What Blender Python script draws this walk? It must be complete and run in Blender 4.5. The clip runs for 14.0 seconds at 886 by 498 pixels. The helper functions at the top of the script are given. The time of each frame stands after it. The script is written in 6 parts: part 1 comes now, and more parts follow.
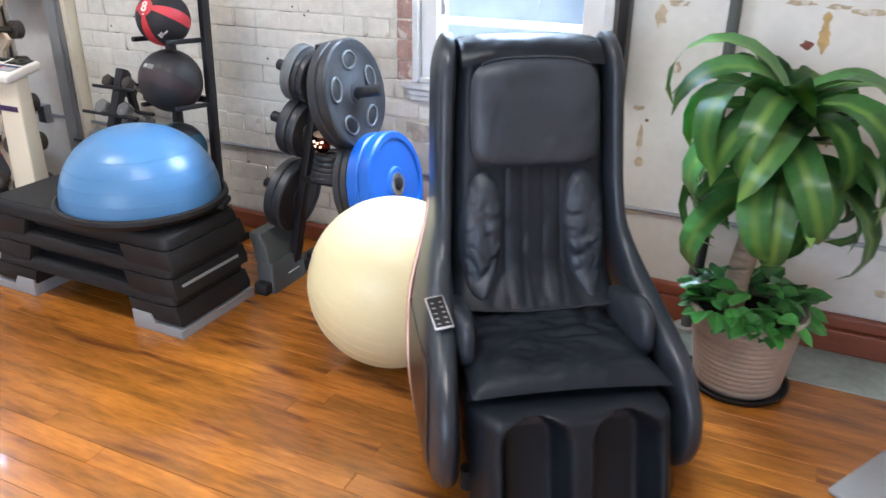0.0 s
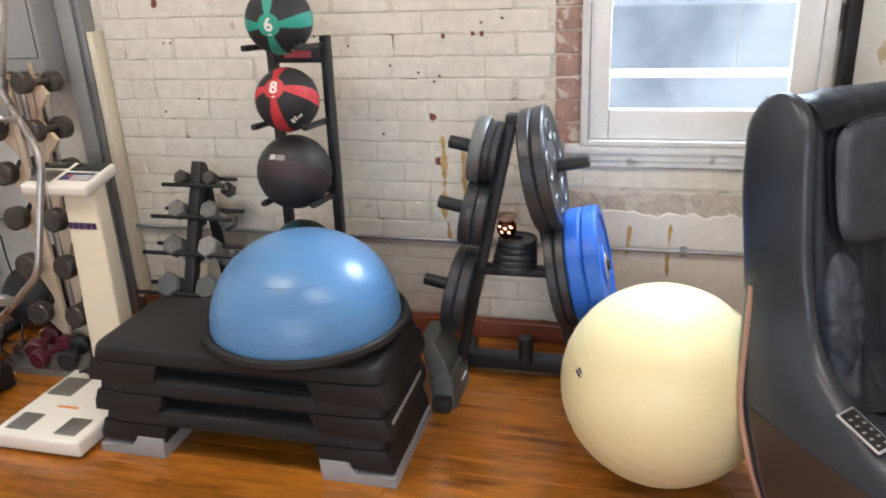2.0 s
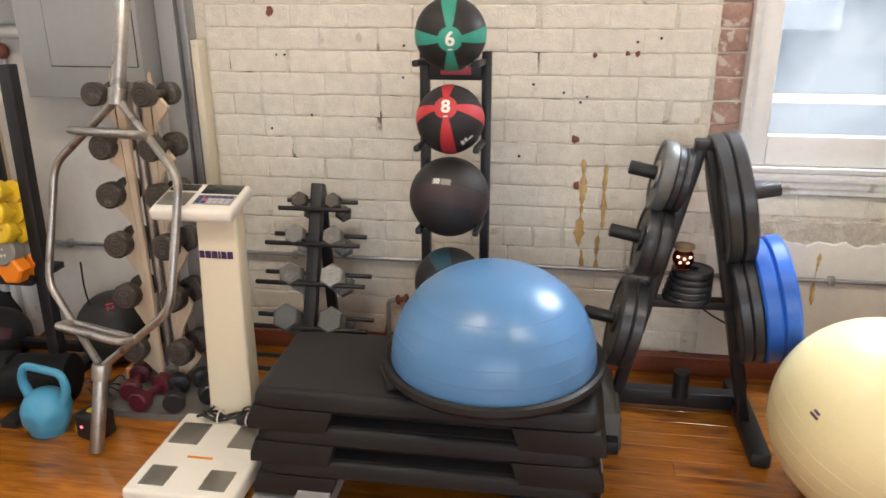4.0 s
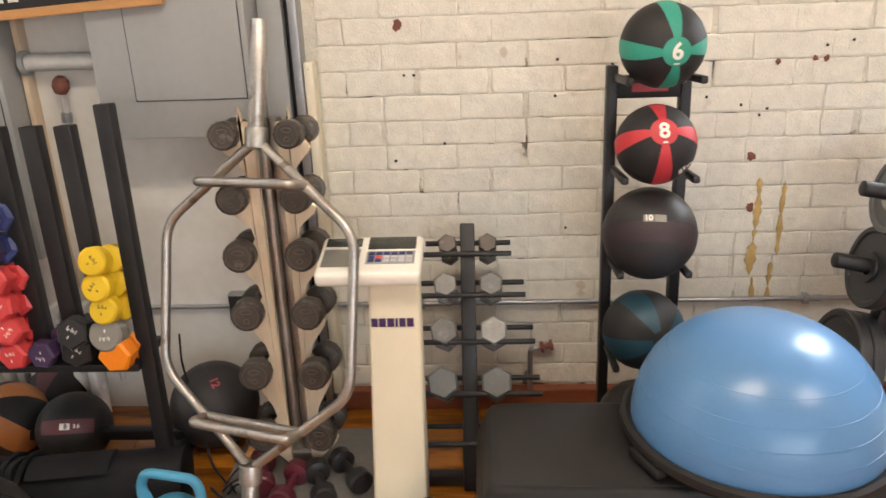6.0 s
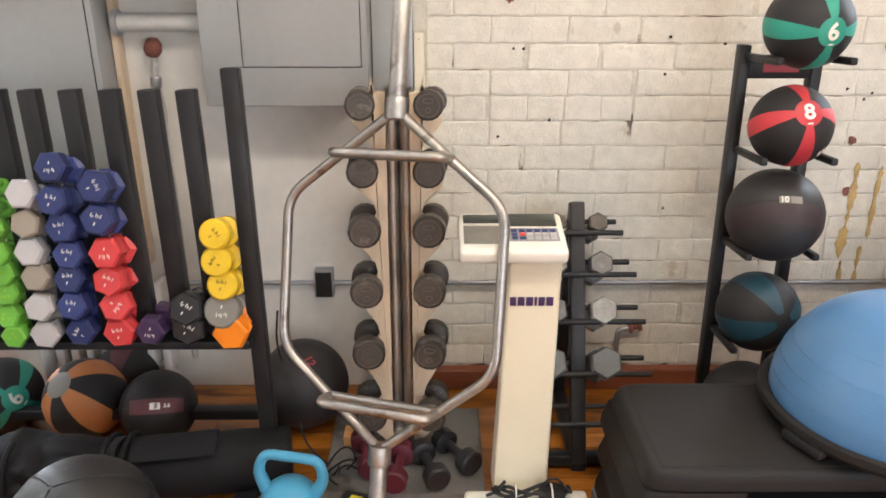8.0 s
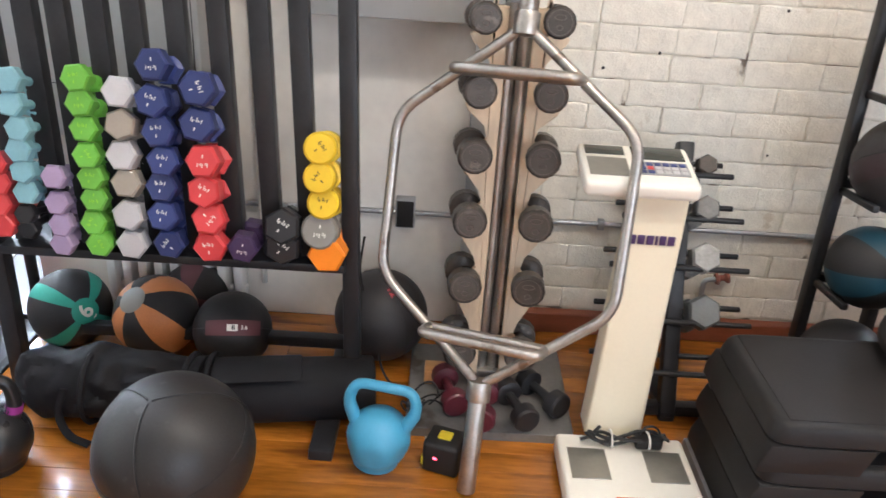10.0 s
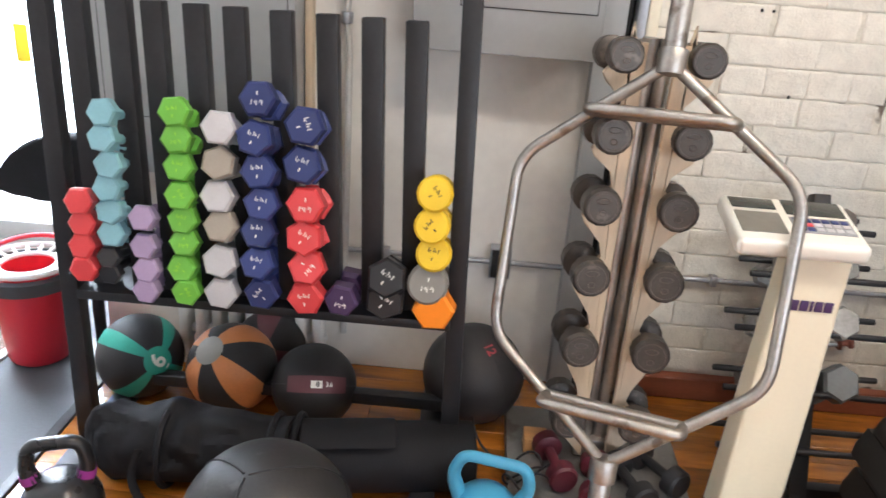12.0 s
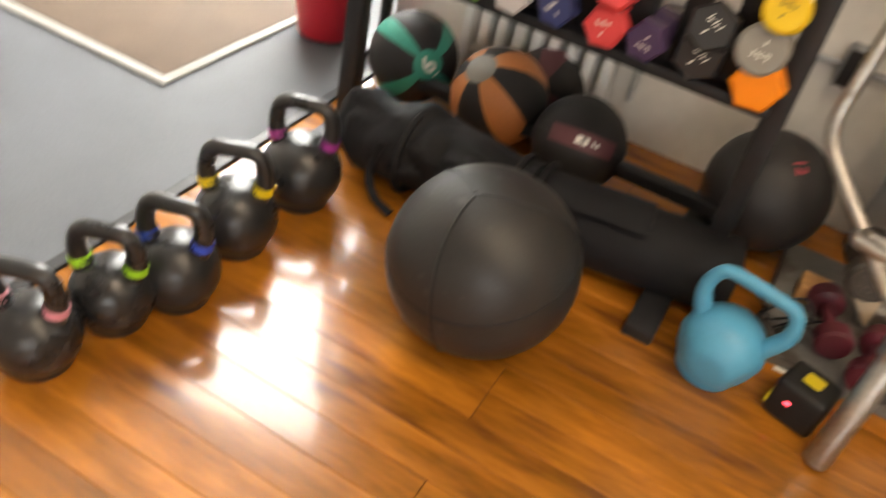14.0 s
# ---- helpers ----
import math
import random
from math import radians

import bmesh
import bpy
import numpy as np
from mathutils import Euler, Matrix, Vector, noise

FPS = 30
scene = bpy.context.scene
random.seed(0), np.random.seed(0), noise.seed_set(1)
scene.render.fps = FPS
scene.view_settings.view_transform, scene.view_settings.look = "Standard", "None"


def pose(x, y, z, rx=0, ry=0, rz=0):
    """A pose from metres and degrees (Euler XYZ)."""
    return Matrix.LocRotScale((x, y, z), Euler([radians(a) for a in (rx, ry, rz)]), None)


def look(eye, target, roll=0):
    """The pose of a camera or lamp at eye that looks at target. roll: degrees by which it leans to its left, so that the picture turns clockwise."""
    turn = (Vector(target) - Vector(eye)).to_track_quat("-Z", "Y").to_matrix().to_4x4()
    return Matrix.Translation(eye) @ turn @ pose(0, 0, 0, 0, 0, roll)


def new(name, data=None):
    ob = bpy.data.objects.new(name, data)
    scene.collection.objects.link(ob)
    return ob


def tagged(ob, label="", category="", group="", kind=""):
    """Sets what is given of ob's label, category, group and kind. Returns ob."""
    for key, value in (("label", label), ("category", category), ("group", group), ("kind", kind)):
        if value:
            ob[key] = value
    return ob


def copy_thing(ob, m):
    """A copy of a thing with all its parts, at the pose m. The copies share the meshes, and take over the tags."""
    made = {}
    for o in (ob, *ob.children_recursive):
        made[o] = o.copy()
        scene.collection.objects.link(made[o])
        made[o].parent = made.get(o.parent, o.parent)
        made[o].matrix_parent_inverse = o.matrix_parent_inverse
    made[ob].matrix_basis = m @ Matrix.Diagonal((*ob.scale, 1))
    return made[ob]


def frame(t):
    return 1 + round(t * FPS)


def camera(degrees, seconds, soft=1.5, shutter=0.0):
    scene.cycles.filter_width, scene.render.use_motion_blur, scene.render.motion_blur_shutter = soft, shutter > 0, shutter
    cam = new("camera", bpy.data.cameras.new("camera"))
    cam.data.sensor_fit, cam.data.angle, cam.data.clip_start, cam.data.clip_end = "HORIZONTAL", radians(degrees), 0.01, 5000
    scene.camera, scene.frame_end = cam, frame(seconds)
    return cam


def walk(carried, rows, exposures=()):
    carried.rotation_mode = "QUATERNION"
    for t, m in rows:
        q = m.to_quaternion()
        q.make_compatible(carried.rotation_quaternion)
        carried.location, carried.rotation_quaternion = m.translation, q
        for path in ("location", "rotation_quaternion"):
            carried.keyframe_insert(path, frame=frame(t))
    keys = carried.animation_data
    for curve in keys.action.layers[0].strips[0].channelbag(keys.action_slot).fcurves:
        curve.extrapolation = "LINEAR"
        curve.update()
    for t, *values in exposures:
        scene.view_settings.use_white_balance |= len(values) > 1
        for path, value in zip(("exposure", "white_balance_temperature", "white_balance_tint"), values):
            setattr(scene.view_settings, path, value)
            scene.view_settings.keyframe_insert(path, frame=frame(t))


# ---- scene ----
cam = camera(60.0, 14.0, shutter=0.5)
METRES, EYE, TILT, LEAN, TURN = 5.0, 1.61, 0.0, 0.0, 25.3
ROWS = [
    (0.0, 0.0, 0.0, 0.0, 0.25, -23.7, -0.56),
    (0.5, -0.0695, 0.038, -0.0034, -3.37, -23.86, -0.73),
    (1.0, -0.1375, 0.066, -0.0019, -7.15, -23.95, 1.89),
    (1.5, -0.1928, 0.1047, 0.0069, -8.78, -22.92, 3.27),
    (2.0, -0.2482, 0.1258, 0.0063, -11.15, -20.98, 2.4),
    (2.5, -0.2978, 0.1391, 0.0078, -12.24, -19.28, 2.09),
    (5.0, -0.4709, 0.2728, 0.0075, -18.48, -20.32, -0.2),
    (5.5, -0.503, 0.3151, 0.0048, -19.52, -19.27, 0.53),
    (6.0, -0.5436, 0.3484, 0.012, -22.72, -20.0, 2.05),
    (6.5, -0.5716, 0.3638, 0.0167, -24.08, -20.15, 2.07),
    (7.0, -0.5946, 0.3805, 0.0167, -25.27, -20.08, 2.14),
    (9.5, -0.6798, 0.4214, -0.0119, -24.94, -24.95, -3.47),
    (10.0, -0.6855, 0.4429, -0.0147, -24.29, -25.2, -3.32),
    (10.5, -0.708, 0.4665, -0.0188, -24.35, -25.0, -3.54),
    (11.0, -0.721, 0.4869, -0.0242, -24.7, -24.46, -4.17),
    (11.5, -0.7181, 0.4955, -0.0269, -24.69, -23.07, -5.35),
    (12.0, -0.7124, 0.4998, -0.0265, -21.94, -22.53, -3.95),
    (12.5, -0.7064, 0.5004, -0.0299, -18.02, -23.12, -4.65),
    (13.0, -0.6982, 0.5006, -0.0368, -13.54, -24.88, -6.45),
    (13.5, -0.6932, 0.5083, -0.0576, -5.49, -30.37, -8.36),
    (14.0, -0.7006, 0.5381, -0.0796, 4.39, -40.56, -9.55),
]
walk(cam, [(t, pose(0, 0, EYE, TILT, LEAN, TURN) @ pose(METRES * x, METRES * y, METRES * z, 90 + pitch, roll, yaw)) for t, x, y, z, yaw, pitch, roll in ROWS],
     [(0.0, 0.54, 5250, 9), (1.5, 0.39, 5700, 10), (2.7, 0.16, 6080, 10), (5.0, 0.36, 6450, 11), (6.5, 0.45, 6550, 11), (9.5, 0.68, 5750, 10), (12.5, 0.66, 5900, 10), (14.0, 0.48, 7400, 10)])

# ---- world, sun, large lights ----
world = bpy.data.worlds.new("sky")
scene.world = world
world.use_nodes = True
_wn = world.node_tree
_sky = _wn.nodes.new("ShaderNodeTexSky")
_sky.sky_type, _sky.sun_disc = "NISHITA", False
_sky.sun_elevation, _sky.sun_rotation = radians(38), radians(-35)
_wn.links.new(_sky.outputs[0], _wn.nodes["Background"].inputs[0])
_wn.nodes["Background"].inputs[1].default_value = 0.12


def lamp(name, size_x, size_y, power, colour, m):
    data = bpy.data.lights.new(name, "AREA")
    data.shape, data.size, data.size_y, data.energy, data.color = "RECTANGLE", size_x, size_y, power, colour
    ob = new(name, data)
    ob.matrix_world = m
    return ob


_sun = bpy.data.lights.new("sun", "SUN")
_sun.energy, _sun.angle, _sun.color = 2.0, radians(3), (1.0, 0.95, 0.87)
new("sun", _sun).matrix_world = look((-3.5, 8, 6), (0, 0, 0))
lamp("daylight_window", 0.66, 0.40, 58, (0.86, 0.93, 1.0), look((-1.17, 3.30, 2.0), (-1.17, 0.6, 0.6)))
lamp("daylight_door", 1.25, 2.9, 185, (0.90, 0.95, 1.0), look((-6.35, 3.80, 1.75), (-5.4, 0, 0.6)))
# Added fill, placed as if from an unseen window behind the viewpoint.
lamp("daylight_unseen_south", 3.6, 1.5, 66, (0.93, 0.96, 1.0), look((-1.2, -3.1, 1.75), (-2.2, 3.0, 0.9)))
lamp("ceiling_lamp_a", 1.2, 0.3, 37, (1.0, 0.84, 0.64), look((-3.3, 1.0, 3.48), (-3.3, 1.0, 0)))
lamp("ceiling_lamp_b", 1.2, 0.3, 38, (1.0, 0.86, 0.70), look((-0.6, 0.6, 3.48), (-0.6, 0.6, 0)))


# ---- materials ----
def material(name, colour, rough=0.5, metal=0.0, vary=0.12, scale=6.0, fine=60.0, bump=0.1, grain=None,
             rand=0.0, coat=0.0, stain=None, stain_at=0.62, stain_scale=3.0, sheen=0.0, rough_vary=0.15, bump_dist=0.004, spec=0.5, stain_soft=0.05):
    m = bpy.data.materials.new(name)
    m.use_nodes = True
    n, lk = m.node_tree.nodes, m.node_tree.links
    b = n["Principled BSDF"]
    b.inputs["Roughness"].default_value, b.inputs["Metallic"].default_value = rough, metal
    b.inputs["Coat Weight"].default_value = coat
    b.inputs["Coat Roughness"].default_value = 0.12
    b.inputs["Sheen Weight"].default_value = sheen
    b.inputs["Specular IOR Level"].default_value = spec
    tc = n.new("ShaderNodeTexCoord")
    mp = n.new("ShaderNodeMapping")
    if grain:
        mp.inputs["Scale"].default_value = grain
    lk.new(tc.outputs["Object"], mp.inputs["Vector"])
    info = n.new("ShaderNodeObjectInfo")
    shift = n.new("ShaderNodeVectorMath")
    shift.operation = "MULTIPLY_ADD"
    lk.new(info.outputs["Random"], shift.inputs[0])
    shift.inputs[1].default_value = (37.0, 11.0, 23.0)
    lk.new(mp.outputs[0], shift.inputs[2])
    big = n.new("ShaderNodeTexNoise")
    big.inputs["Scale"].default_value, big.inputs["Detail"].default_value = scale, 5
    small = n.new("ShaderNodeTexNoise")
    small.inputs["Scale"].default_value, small.inputs["Detail"].default_value = fine, 4
    for t in (big, small):
        lk.new(shift.outputs[0], t.inputs["Vector"])
    add = n.new("ShaderNodeMath")
    add.operation = "MULTIPLY_ADD"
    lk.new(small.outputs[0], add.inputs[0])
    add.inputs[1].default_value = 0.5
    lk.new(big.outputs[0], add.inputs[2])
    ramp = n.new("ShaderNodeValToRGB")
    c = np.array(colour)
    ramp.color_ramp.elements[0].position, ramp.color_ramp.elements[1].position = 0.45, 1.05
    ramp.color_ramp.elements[0].color = (*np.clip(c * (1 - vary), 0, 1), 1)
    ramp.color_ramp.elements[1].color = (*np.clip(c * (1 + vary), 0, 1), 1)
    lk.new(add.outputs[0], ramp.inputs[0])
    out = ramp.outputs[0]
    if stain:
        sn = n.new("ShaderNodeTexNoise")
        sn.inputs["Scale"].default_value, sn.inputs["Detail"].default_value = stain_scale, 6
        lk.new(shift.outputs[0], sn.inputs["Vector"])
        sr = n.new("ShaderNodeValToRGB")
        sr.color_ramp.elements[0].position, sr.color_ramp.elements[1].position = stain_at, stain_at + stain_soft
        lk.new(sn.outputs[0], sr.inputs[0])
        mx = n.new("ShaderNodeMixRGB")
        lk.new(sr.outputs[0], mx.inputs[0])
        lk.new(out, mx.inputs[1])
        mx.inputs[2].default_value = (*stain, 1)
        out = mx.outputs[0]
    if rand:
        hsv = n.new("ShaderNodeHueSaturation")
        mr = n.new("ShaderNodeMapRange")
        mr.inputs[3].default_value, mr.inputs[4].default_value = 1 - rand, 1 + rand
        lk.new(info.outputs["Random"], mr.inputs[0])
        lk.new(mr.outputs[0], hsv.inputs["Value"])
        lk.new(out, hsv.inputs["Color"])
        out = hsv.outputs[0]
    lk.new(out, b.inputs["Base Color"])
    rr = n.new("ShaderNodeMapRange")
    rr.inputs[3].default_value, rr.inputs[4].default_value = max(0.02, rough - rough_vary), min(1, rough + rough_vary)
    lk.new(big.outputs[0], rr.inputs[0])
    lk.new(rr.outputs[0], b.inputs["Roughness"])
    if bump:
        bp = n.new("ShaderNodeBump")
        bp.inputs["Strength"].default_value, bp.inputs["Distance"].default_value = bump, bump_dist
        lk.new(add.outputs[0], bp.inputs["Height"])
        lk.new(bp.outputs[0], b.inputs["Normal"])
    return m


def glowing(name, colour, strength, low=None, scale=2.0):
    m = bpy.data.materials.new(name)
    m.use_nodes = True
    n, lk = m.node_tree.nodes, m.node_tree.links
    n.remove(n["Principled BSDF"])
    e = n.new("ShaderNodeEmission")
    e.inputs[0].default_value, e.inputs[1].default_value = (*colour, 1), strength
    if low:
        tc, nz, rp = n.new("ShaderNodeTexCoord"), n.new("ShaderNodeTexNoise"), n.new("ShaderNodeValToRGB")
        nz.inputs["Scale"].default_value, nz.inputs["Detail"].default_value = scale, 3
        lk.new(tc.outputs["Object"], nz.inputs["Vector"])
        rp.color_ramp.elements[0].color, rp.color_ramp.elements[1].color = (*low, 1), (*colour, 1)
        rp.color_ramp.elements[0].position, rp.color_ramp.elements[1].position = 0.35, 0.65
        lk.new(nz.outputs[0], rp.inputs[0])
        lk.new(rp.outputs[0], e.inputs[0])
    lk.new(e.outputs[0], n["Material Output"].inputs[0])
    return m


def glassy(name, colour=(1, 1, 1), rough=0.0):
    m = bpy.data.materials.new(name)
    m.use_nodes = True
    b = m.node_tree.nodes["Principled BSDF"]
    b.inputs["Base Color"].default_value = (*colour, 1)
    b.inputs["Roughness"].default_value, b.inputs["Transmission Weight"].default_value = rough, 1.0
    b.inputs["IOR"].default_value = 1.45
    return m


M = {}
M["floorboard"] = material("floorboard", (0.335, 0.118, 0.0125), 0.22, vary=0.46, scale=3.0, fine=14, grain=(1.0, 6, 4), bump=0.05,
                           rand=0.22, coat=0.45, stain=(0.15, 0.046, 0.009), stain_at=0.57, stain_scale=2.2, stain_soft=0.13, rough_vary=0.09)
M["floorboard"].node_tree.nodes["Principled BSDF"].inputs["Coat Roughness"].default_value = 0.06
M["subfloor"] = material("subfloor", (0.05, 0.025, 0.01), 0.8)
M["brick"] = material("brick", (0.725, 0.692, 0.612), 0.55, vary=0.10, scale=22, fine=150, bump=0.46, rand=0.035,
                      stain=(0.58, 0.52, 0.43), stain_at=0.67, stain_scale=9, bump_dist=0.012)
# Dark spots draw cracks and also paint the shadow lying in the joints.
M["mortar"] = material("mortar", (0.64, 0.61, 0.525), 0.8, vary=0.14, scale=14, fine=90, bump=0.9, stain=(0.15, 0.12, 0.095), stain_at=0.59, stain_scale=7, bump_dist=0.010)
M["plaster"] = material("plaster", (0.74, 0.715, 0.665), 0.7, vary=0.10, scale=2.2, fine=22, bump=0.35, stain=(0.56, 0.44, 0.25), stain_at=0.70, stain_scale=2.6, bump_dist=0.008)
M["wall"] = material("wall", (0.62, 0.58, 0.52), 0.75, vary=0.08, scale=1.5, fine=30, bump=0.25)
M["ceiling"] = material("ceiling", (0.75, 0.73, 0.70), 0.8, vary=0.05, scale=2)
M["rust"] = material("rust", (0.20, 0.07, 0.05), 0.8, vary=0.4, scale=20, bump=0.5)
M["drip"] = material("drip", (0.50, 0.34, 0.13), 0.5, vary=0.25, scale=18, bump=0.3)
M["bare_brick"] = material("bare_brick", (0.36, 0.23, 0.19), 0.85, vary=0.35, scale=14, fine=70, bump=0.8, stain=(0.55, 0.48, 0.42), stain_at=0.57, stain_scale=22)
M["baseboard"] = material("baseboard", (0.22, 0.065, 0.032), 0.45, vary=0.25, scale=3, grain=(1, 6, 6), bump=0.15)
M["ledge"] = material("ledge", (0.30, 0.33, 0.29), 0.8, vary=0.3, scale=4, fine=30, bump=0.4, stain=(0.18, 0.09, 0.05), stain_at=0.6)
M["white_paint"] = material("white_paint", (0.80, 0.80, 0.79), 0.4, vary=0.05, scale=5, bump=0.1)
M["window_grey"] = material("window_grey", (0.72, 0.72, 0.71), 0.5, vary=0.14, scale=6, fine=50, bump=0.3, stain=(0.42, 0.39, 0.35), stain_at=0.66, stain_scale=9)
M["cream_paint"] = material("cream_paint", (0.72, 0.66, 0.52), 0.5, vary=0.06, scale=4, bump=0.15)
M["steel"] = material("steel", (0.42, 0.40, 0.37), 0.40, 1.0, vary=0.25, scale=12, fine=90, bump=0.06, stain=(0.24, 0.21, 0.18), stain_at=0.64, stain_scale=10)
M["galvanised"] = material("galvanised", (0.40, 0.41, 0.43), 0.45, 0.85, vary=0.15, scale=8, fine=60, bump=0.08)
M["panel_pale"] = material("panel_pale", (0.55, 0.55, 0.53), 0.5, vary=0.12, scale=5, fine=50, bump=0.15, stain=(0.38, 0.33, 0.27), stain_at=0.66, stain_scale=8)
M["panel_grey"] = material("panel_grey", (0.36, 0.37, 0.37), 0.45, vary=0.06, scale=2.5, fine=40, bump=0.06)
M["black_paint"] = material("black_paint", (0.018, 0.018, 0.02), 0.42, vary=0.3, scale=8, fine=80, bump=0.06, spec=0.35)
M["black_plastic"] = material("black_plastic", (0.019, 0.018, 0.018), 0.5, vary=0.2, scale=5, fine=120, bump=0.12, spec=0.25)
M["step_top"] = material("step_top", (0.024, 0.022, 0.022), 0.62, vary=0.2, scale=5, fine=200, bump=0.5, bump_dist=0.003, spec=0.22)
M["grey_plastic"] = material("grey_plastic", (0.30, 0.30, 0.30), 0.5, vary=0.08, scale=4, fine=70, bump=0.08)
M["base_grey"] = material("base_grey", (0.17, 0.165, 0.155), 0.5, vary=0.2, scale=5, fine=70, bump=0.1, stain=(0.09, 0.075, 0.06), stain_at=0.6, stain_scale=6)
M["grey_dark"] = material("grey_dark", (0.085, 0.09, 0.085), 0.5, vary=0.1, scale=4, fine=70, bump=0.1)
M["leather"] = material("leather", (0.031, 0.037, 0.049), 0.40, vary=0.2, scale=9, fine=190, bump=0.30, bump_dist=0.006, rough_vary=0.10)
M["leather_gloss"] = material("leather_gloss", (0.027, 0.032, 0.041), 0.31, vary=0.2, scale=6, fine=200, bump=0.12, rough_vary=0.06)
M["shell_brown"] = material("shell_brown", (0.035, 0.024, 0.020), 0.33, vary=0.15, scale=4, fine=160, bump=0.1, rough_vary=0.06)
M["copper_trim"] = material("copper_trim", (0.55, 0.33, 0.24), 0.35, 0.8, vary=0.1)
M["silver_print"] = material("silver_print", (0.55, 0.56, 0.58), 0.35, 0.4, vary=0.05)
M["ball_cream"] = material("ball_cream", (0.77, 0.68, 0.39), 0.33, vary=0.04, scale=2, fine=90, bump=0.04, rough_vary=0.05)
M["bosu_blue"] = material("bosu_blue", (0.095, 0.222, 0.425), 0.30, vary=0.06, scale=3, fine=80, bump=0.05, rough_vary=0.08)
M["rubber"] = material("rubber", (0.022, 0.021, 0.022), 0.55, vary=0.25, scale=9, fine=140, bump=0.2, spec=0.35)
M["rubber_dusty"] = material("rubber_dusty", (0.025, 0.023, 0.024), 0.5, vary=0.3, scale=4, fine=130, bump=0.3, spec=0.42)
M["slam_leather"] = material("slam_leather", (0.019, 0.018, 0.018), 0.47, vary=0.3, scale=6, fine=120, bump=0.3, stain=(0.065, 0.062, 0.060), stain_at=0.63, stain_scale=16, stain_soft=0.10)
M["plate_iron"] = material("plate_iron", (0.028, 0.030, 0.034), 0.38, vary=0.25, scale=9, fine=110, bump=0.12)
M["plate_grey"] = material("plate_grey", (0.14, 0.148, 0.15), 0.45, 0.3, vary=0.2, scale=9, fine=110, bump=0.12)
M["plate_blue"] = material("plate_blue", (0.02, 0.11, 0.50), 0.38, vary=0.1, scale=6, fine=110, bump=0.08)
M["green_rubber"] = material("green_rubber", (0.03, 0.30, 0.22), 0.5, vary=0.15, scale=8, fine=140, bump=0.2)
M["red_rubber"] = material("red_rubber", (0.52, 0.035, 0.045), 0.5, vary=0.12, scale=8, fine=140, bump=0.2)
M["maroon_rubber"] = material("maroon_rubber", (0.10, 0.028, 0.035), 0.5, vary=0.15, scale=8, fine=140, bump=0.2)
M["maroon_faint"] = material("maroon_faint", (0.040, 0.026, 0.029), 0.5, vary=0.2, scale=8, fine=140, bump=0.2, spec=0.4)
M["teal_rubber"] = material("teal_rubber", (0.012, 0.055, 0.085), 0.5, vary=0.15, scale=8, fine=140, bump=0.2)
M["orange_rubber"] = material("orange_rubber", (0.52, 0.19, 0.06), 0.5, vary=0.12, scale=8, fine=140, bump=0.2)
M["print_white"] = material("print_white", (0.78, 0.76, 0.70), 0.5, vary=0.05)
M["print_red"] = material("print_red", (0.45, 0.06, 0.08), 0.5, vary=0.05)
M["print_purple"] = material("print_purple", (0.05, 0.02, 0.09), 0.5, vary=0.05)
M["scale_cream"] = material("scale_cream", (0.78, 0.71, 0.54), 0.42, vary=0.04, scale=3, fine=90, bump=0.05)
M["scale_white"] = material("scale_white", (0.80, 0.77, 0.69), 0.40, vary=0.04, scale=3, fine=90, bump=0.05)
M["electrode"] = material("electrode", (0.30, 0.29, 0.26), 0.38, 0.7, vary=0.1, scale=6)
M["display"] = material("display", (0.035, 0.04, 0.035), 0.15, vary=0.1)
M["wood_cream"] = material("wood_cream", (0.66, 0.53, 0.38), 0.55, vary=0.12, scale=3, fine=30, grain=(6, 6, 1), bump=0.1)
M["dumbbell_iron"] = material("dumbbell_iron", (0.070, 0.060, 0.052), 0.42, 0.45, vary=0.3, scale=18, fine=120, bump=0.2, stain=(0.14, 0.12, 0.10), stain_at=0.62, stain_scale=25)
M["hex_iron"] = material("hex_iron", (0.21, 0.205, 0.195), 0.5, 0.25, vary=0.3, scale=25, fine=120, bump=0.3, stain=(0.40, 0.39, 0.37), stain_at=0.54, stain_scale=24, stain_soft=0.2, rand=0.3)
M["dumbbell_mark"] = material("dumbbell_mark", (0.125, 0.108, 0.094), 0.45, 0.4, vary=0.2, scale=20)
M["canvas"] = material("canvas", (0.014, 0.014, 0.016), 0.65, vary=0.3, scale=6, fine=260, bump=0.5, spec=0.15)
M["kettlebell_iron"] = material("kettlebell_iron", (0.018, 0.018, 0.019), 0.29, vary=0.3, scale=9, fine=160, bump=0.25, bump_dist=0.002)
M["kettlebell_blue"] = material("kettlebell_blue", (0.075, 0.33, 0.52), 0.38, vary=0.08, scale=6, fine=100, bump=0.08)
M["rubber_mat"] = material("rubber_mat", (0.085, 0.09, 0.10), 0.62, vary=0.18, scale=3, fine=150, bump=0.3, spec=0.3)
M["mat_border"] = material("mat_border", (0.27, 0.255, 0.235), 0.7, vary=0.1, scale=5, bump=0.2)
M["bucket_red"] = material("bucket_red", (0.55, 0.018, 0.035), 0.35, vary=0.08, scale=4, bump=0.04)
M["bucket_grey"] = material("bucket_grey", (0.055, 0.055, 0.06), 0.4, vary=0.1, scale=4)
M["wringer_white"] = material("wringer_white", (0.72, 0.70, 0.68), 0.4, vary=0.05, scale=4)
M["pot"] = material("pot", (0.42, 0.34, 0.27), 0.6, vary=0.15, scale=5, fine=60, bump=0.2)
M["soil"] = material("soil", (0.04, 0.025, 0.015), 0.95, vary=0.4, scale=30, bump=0.8)
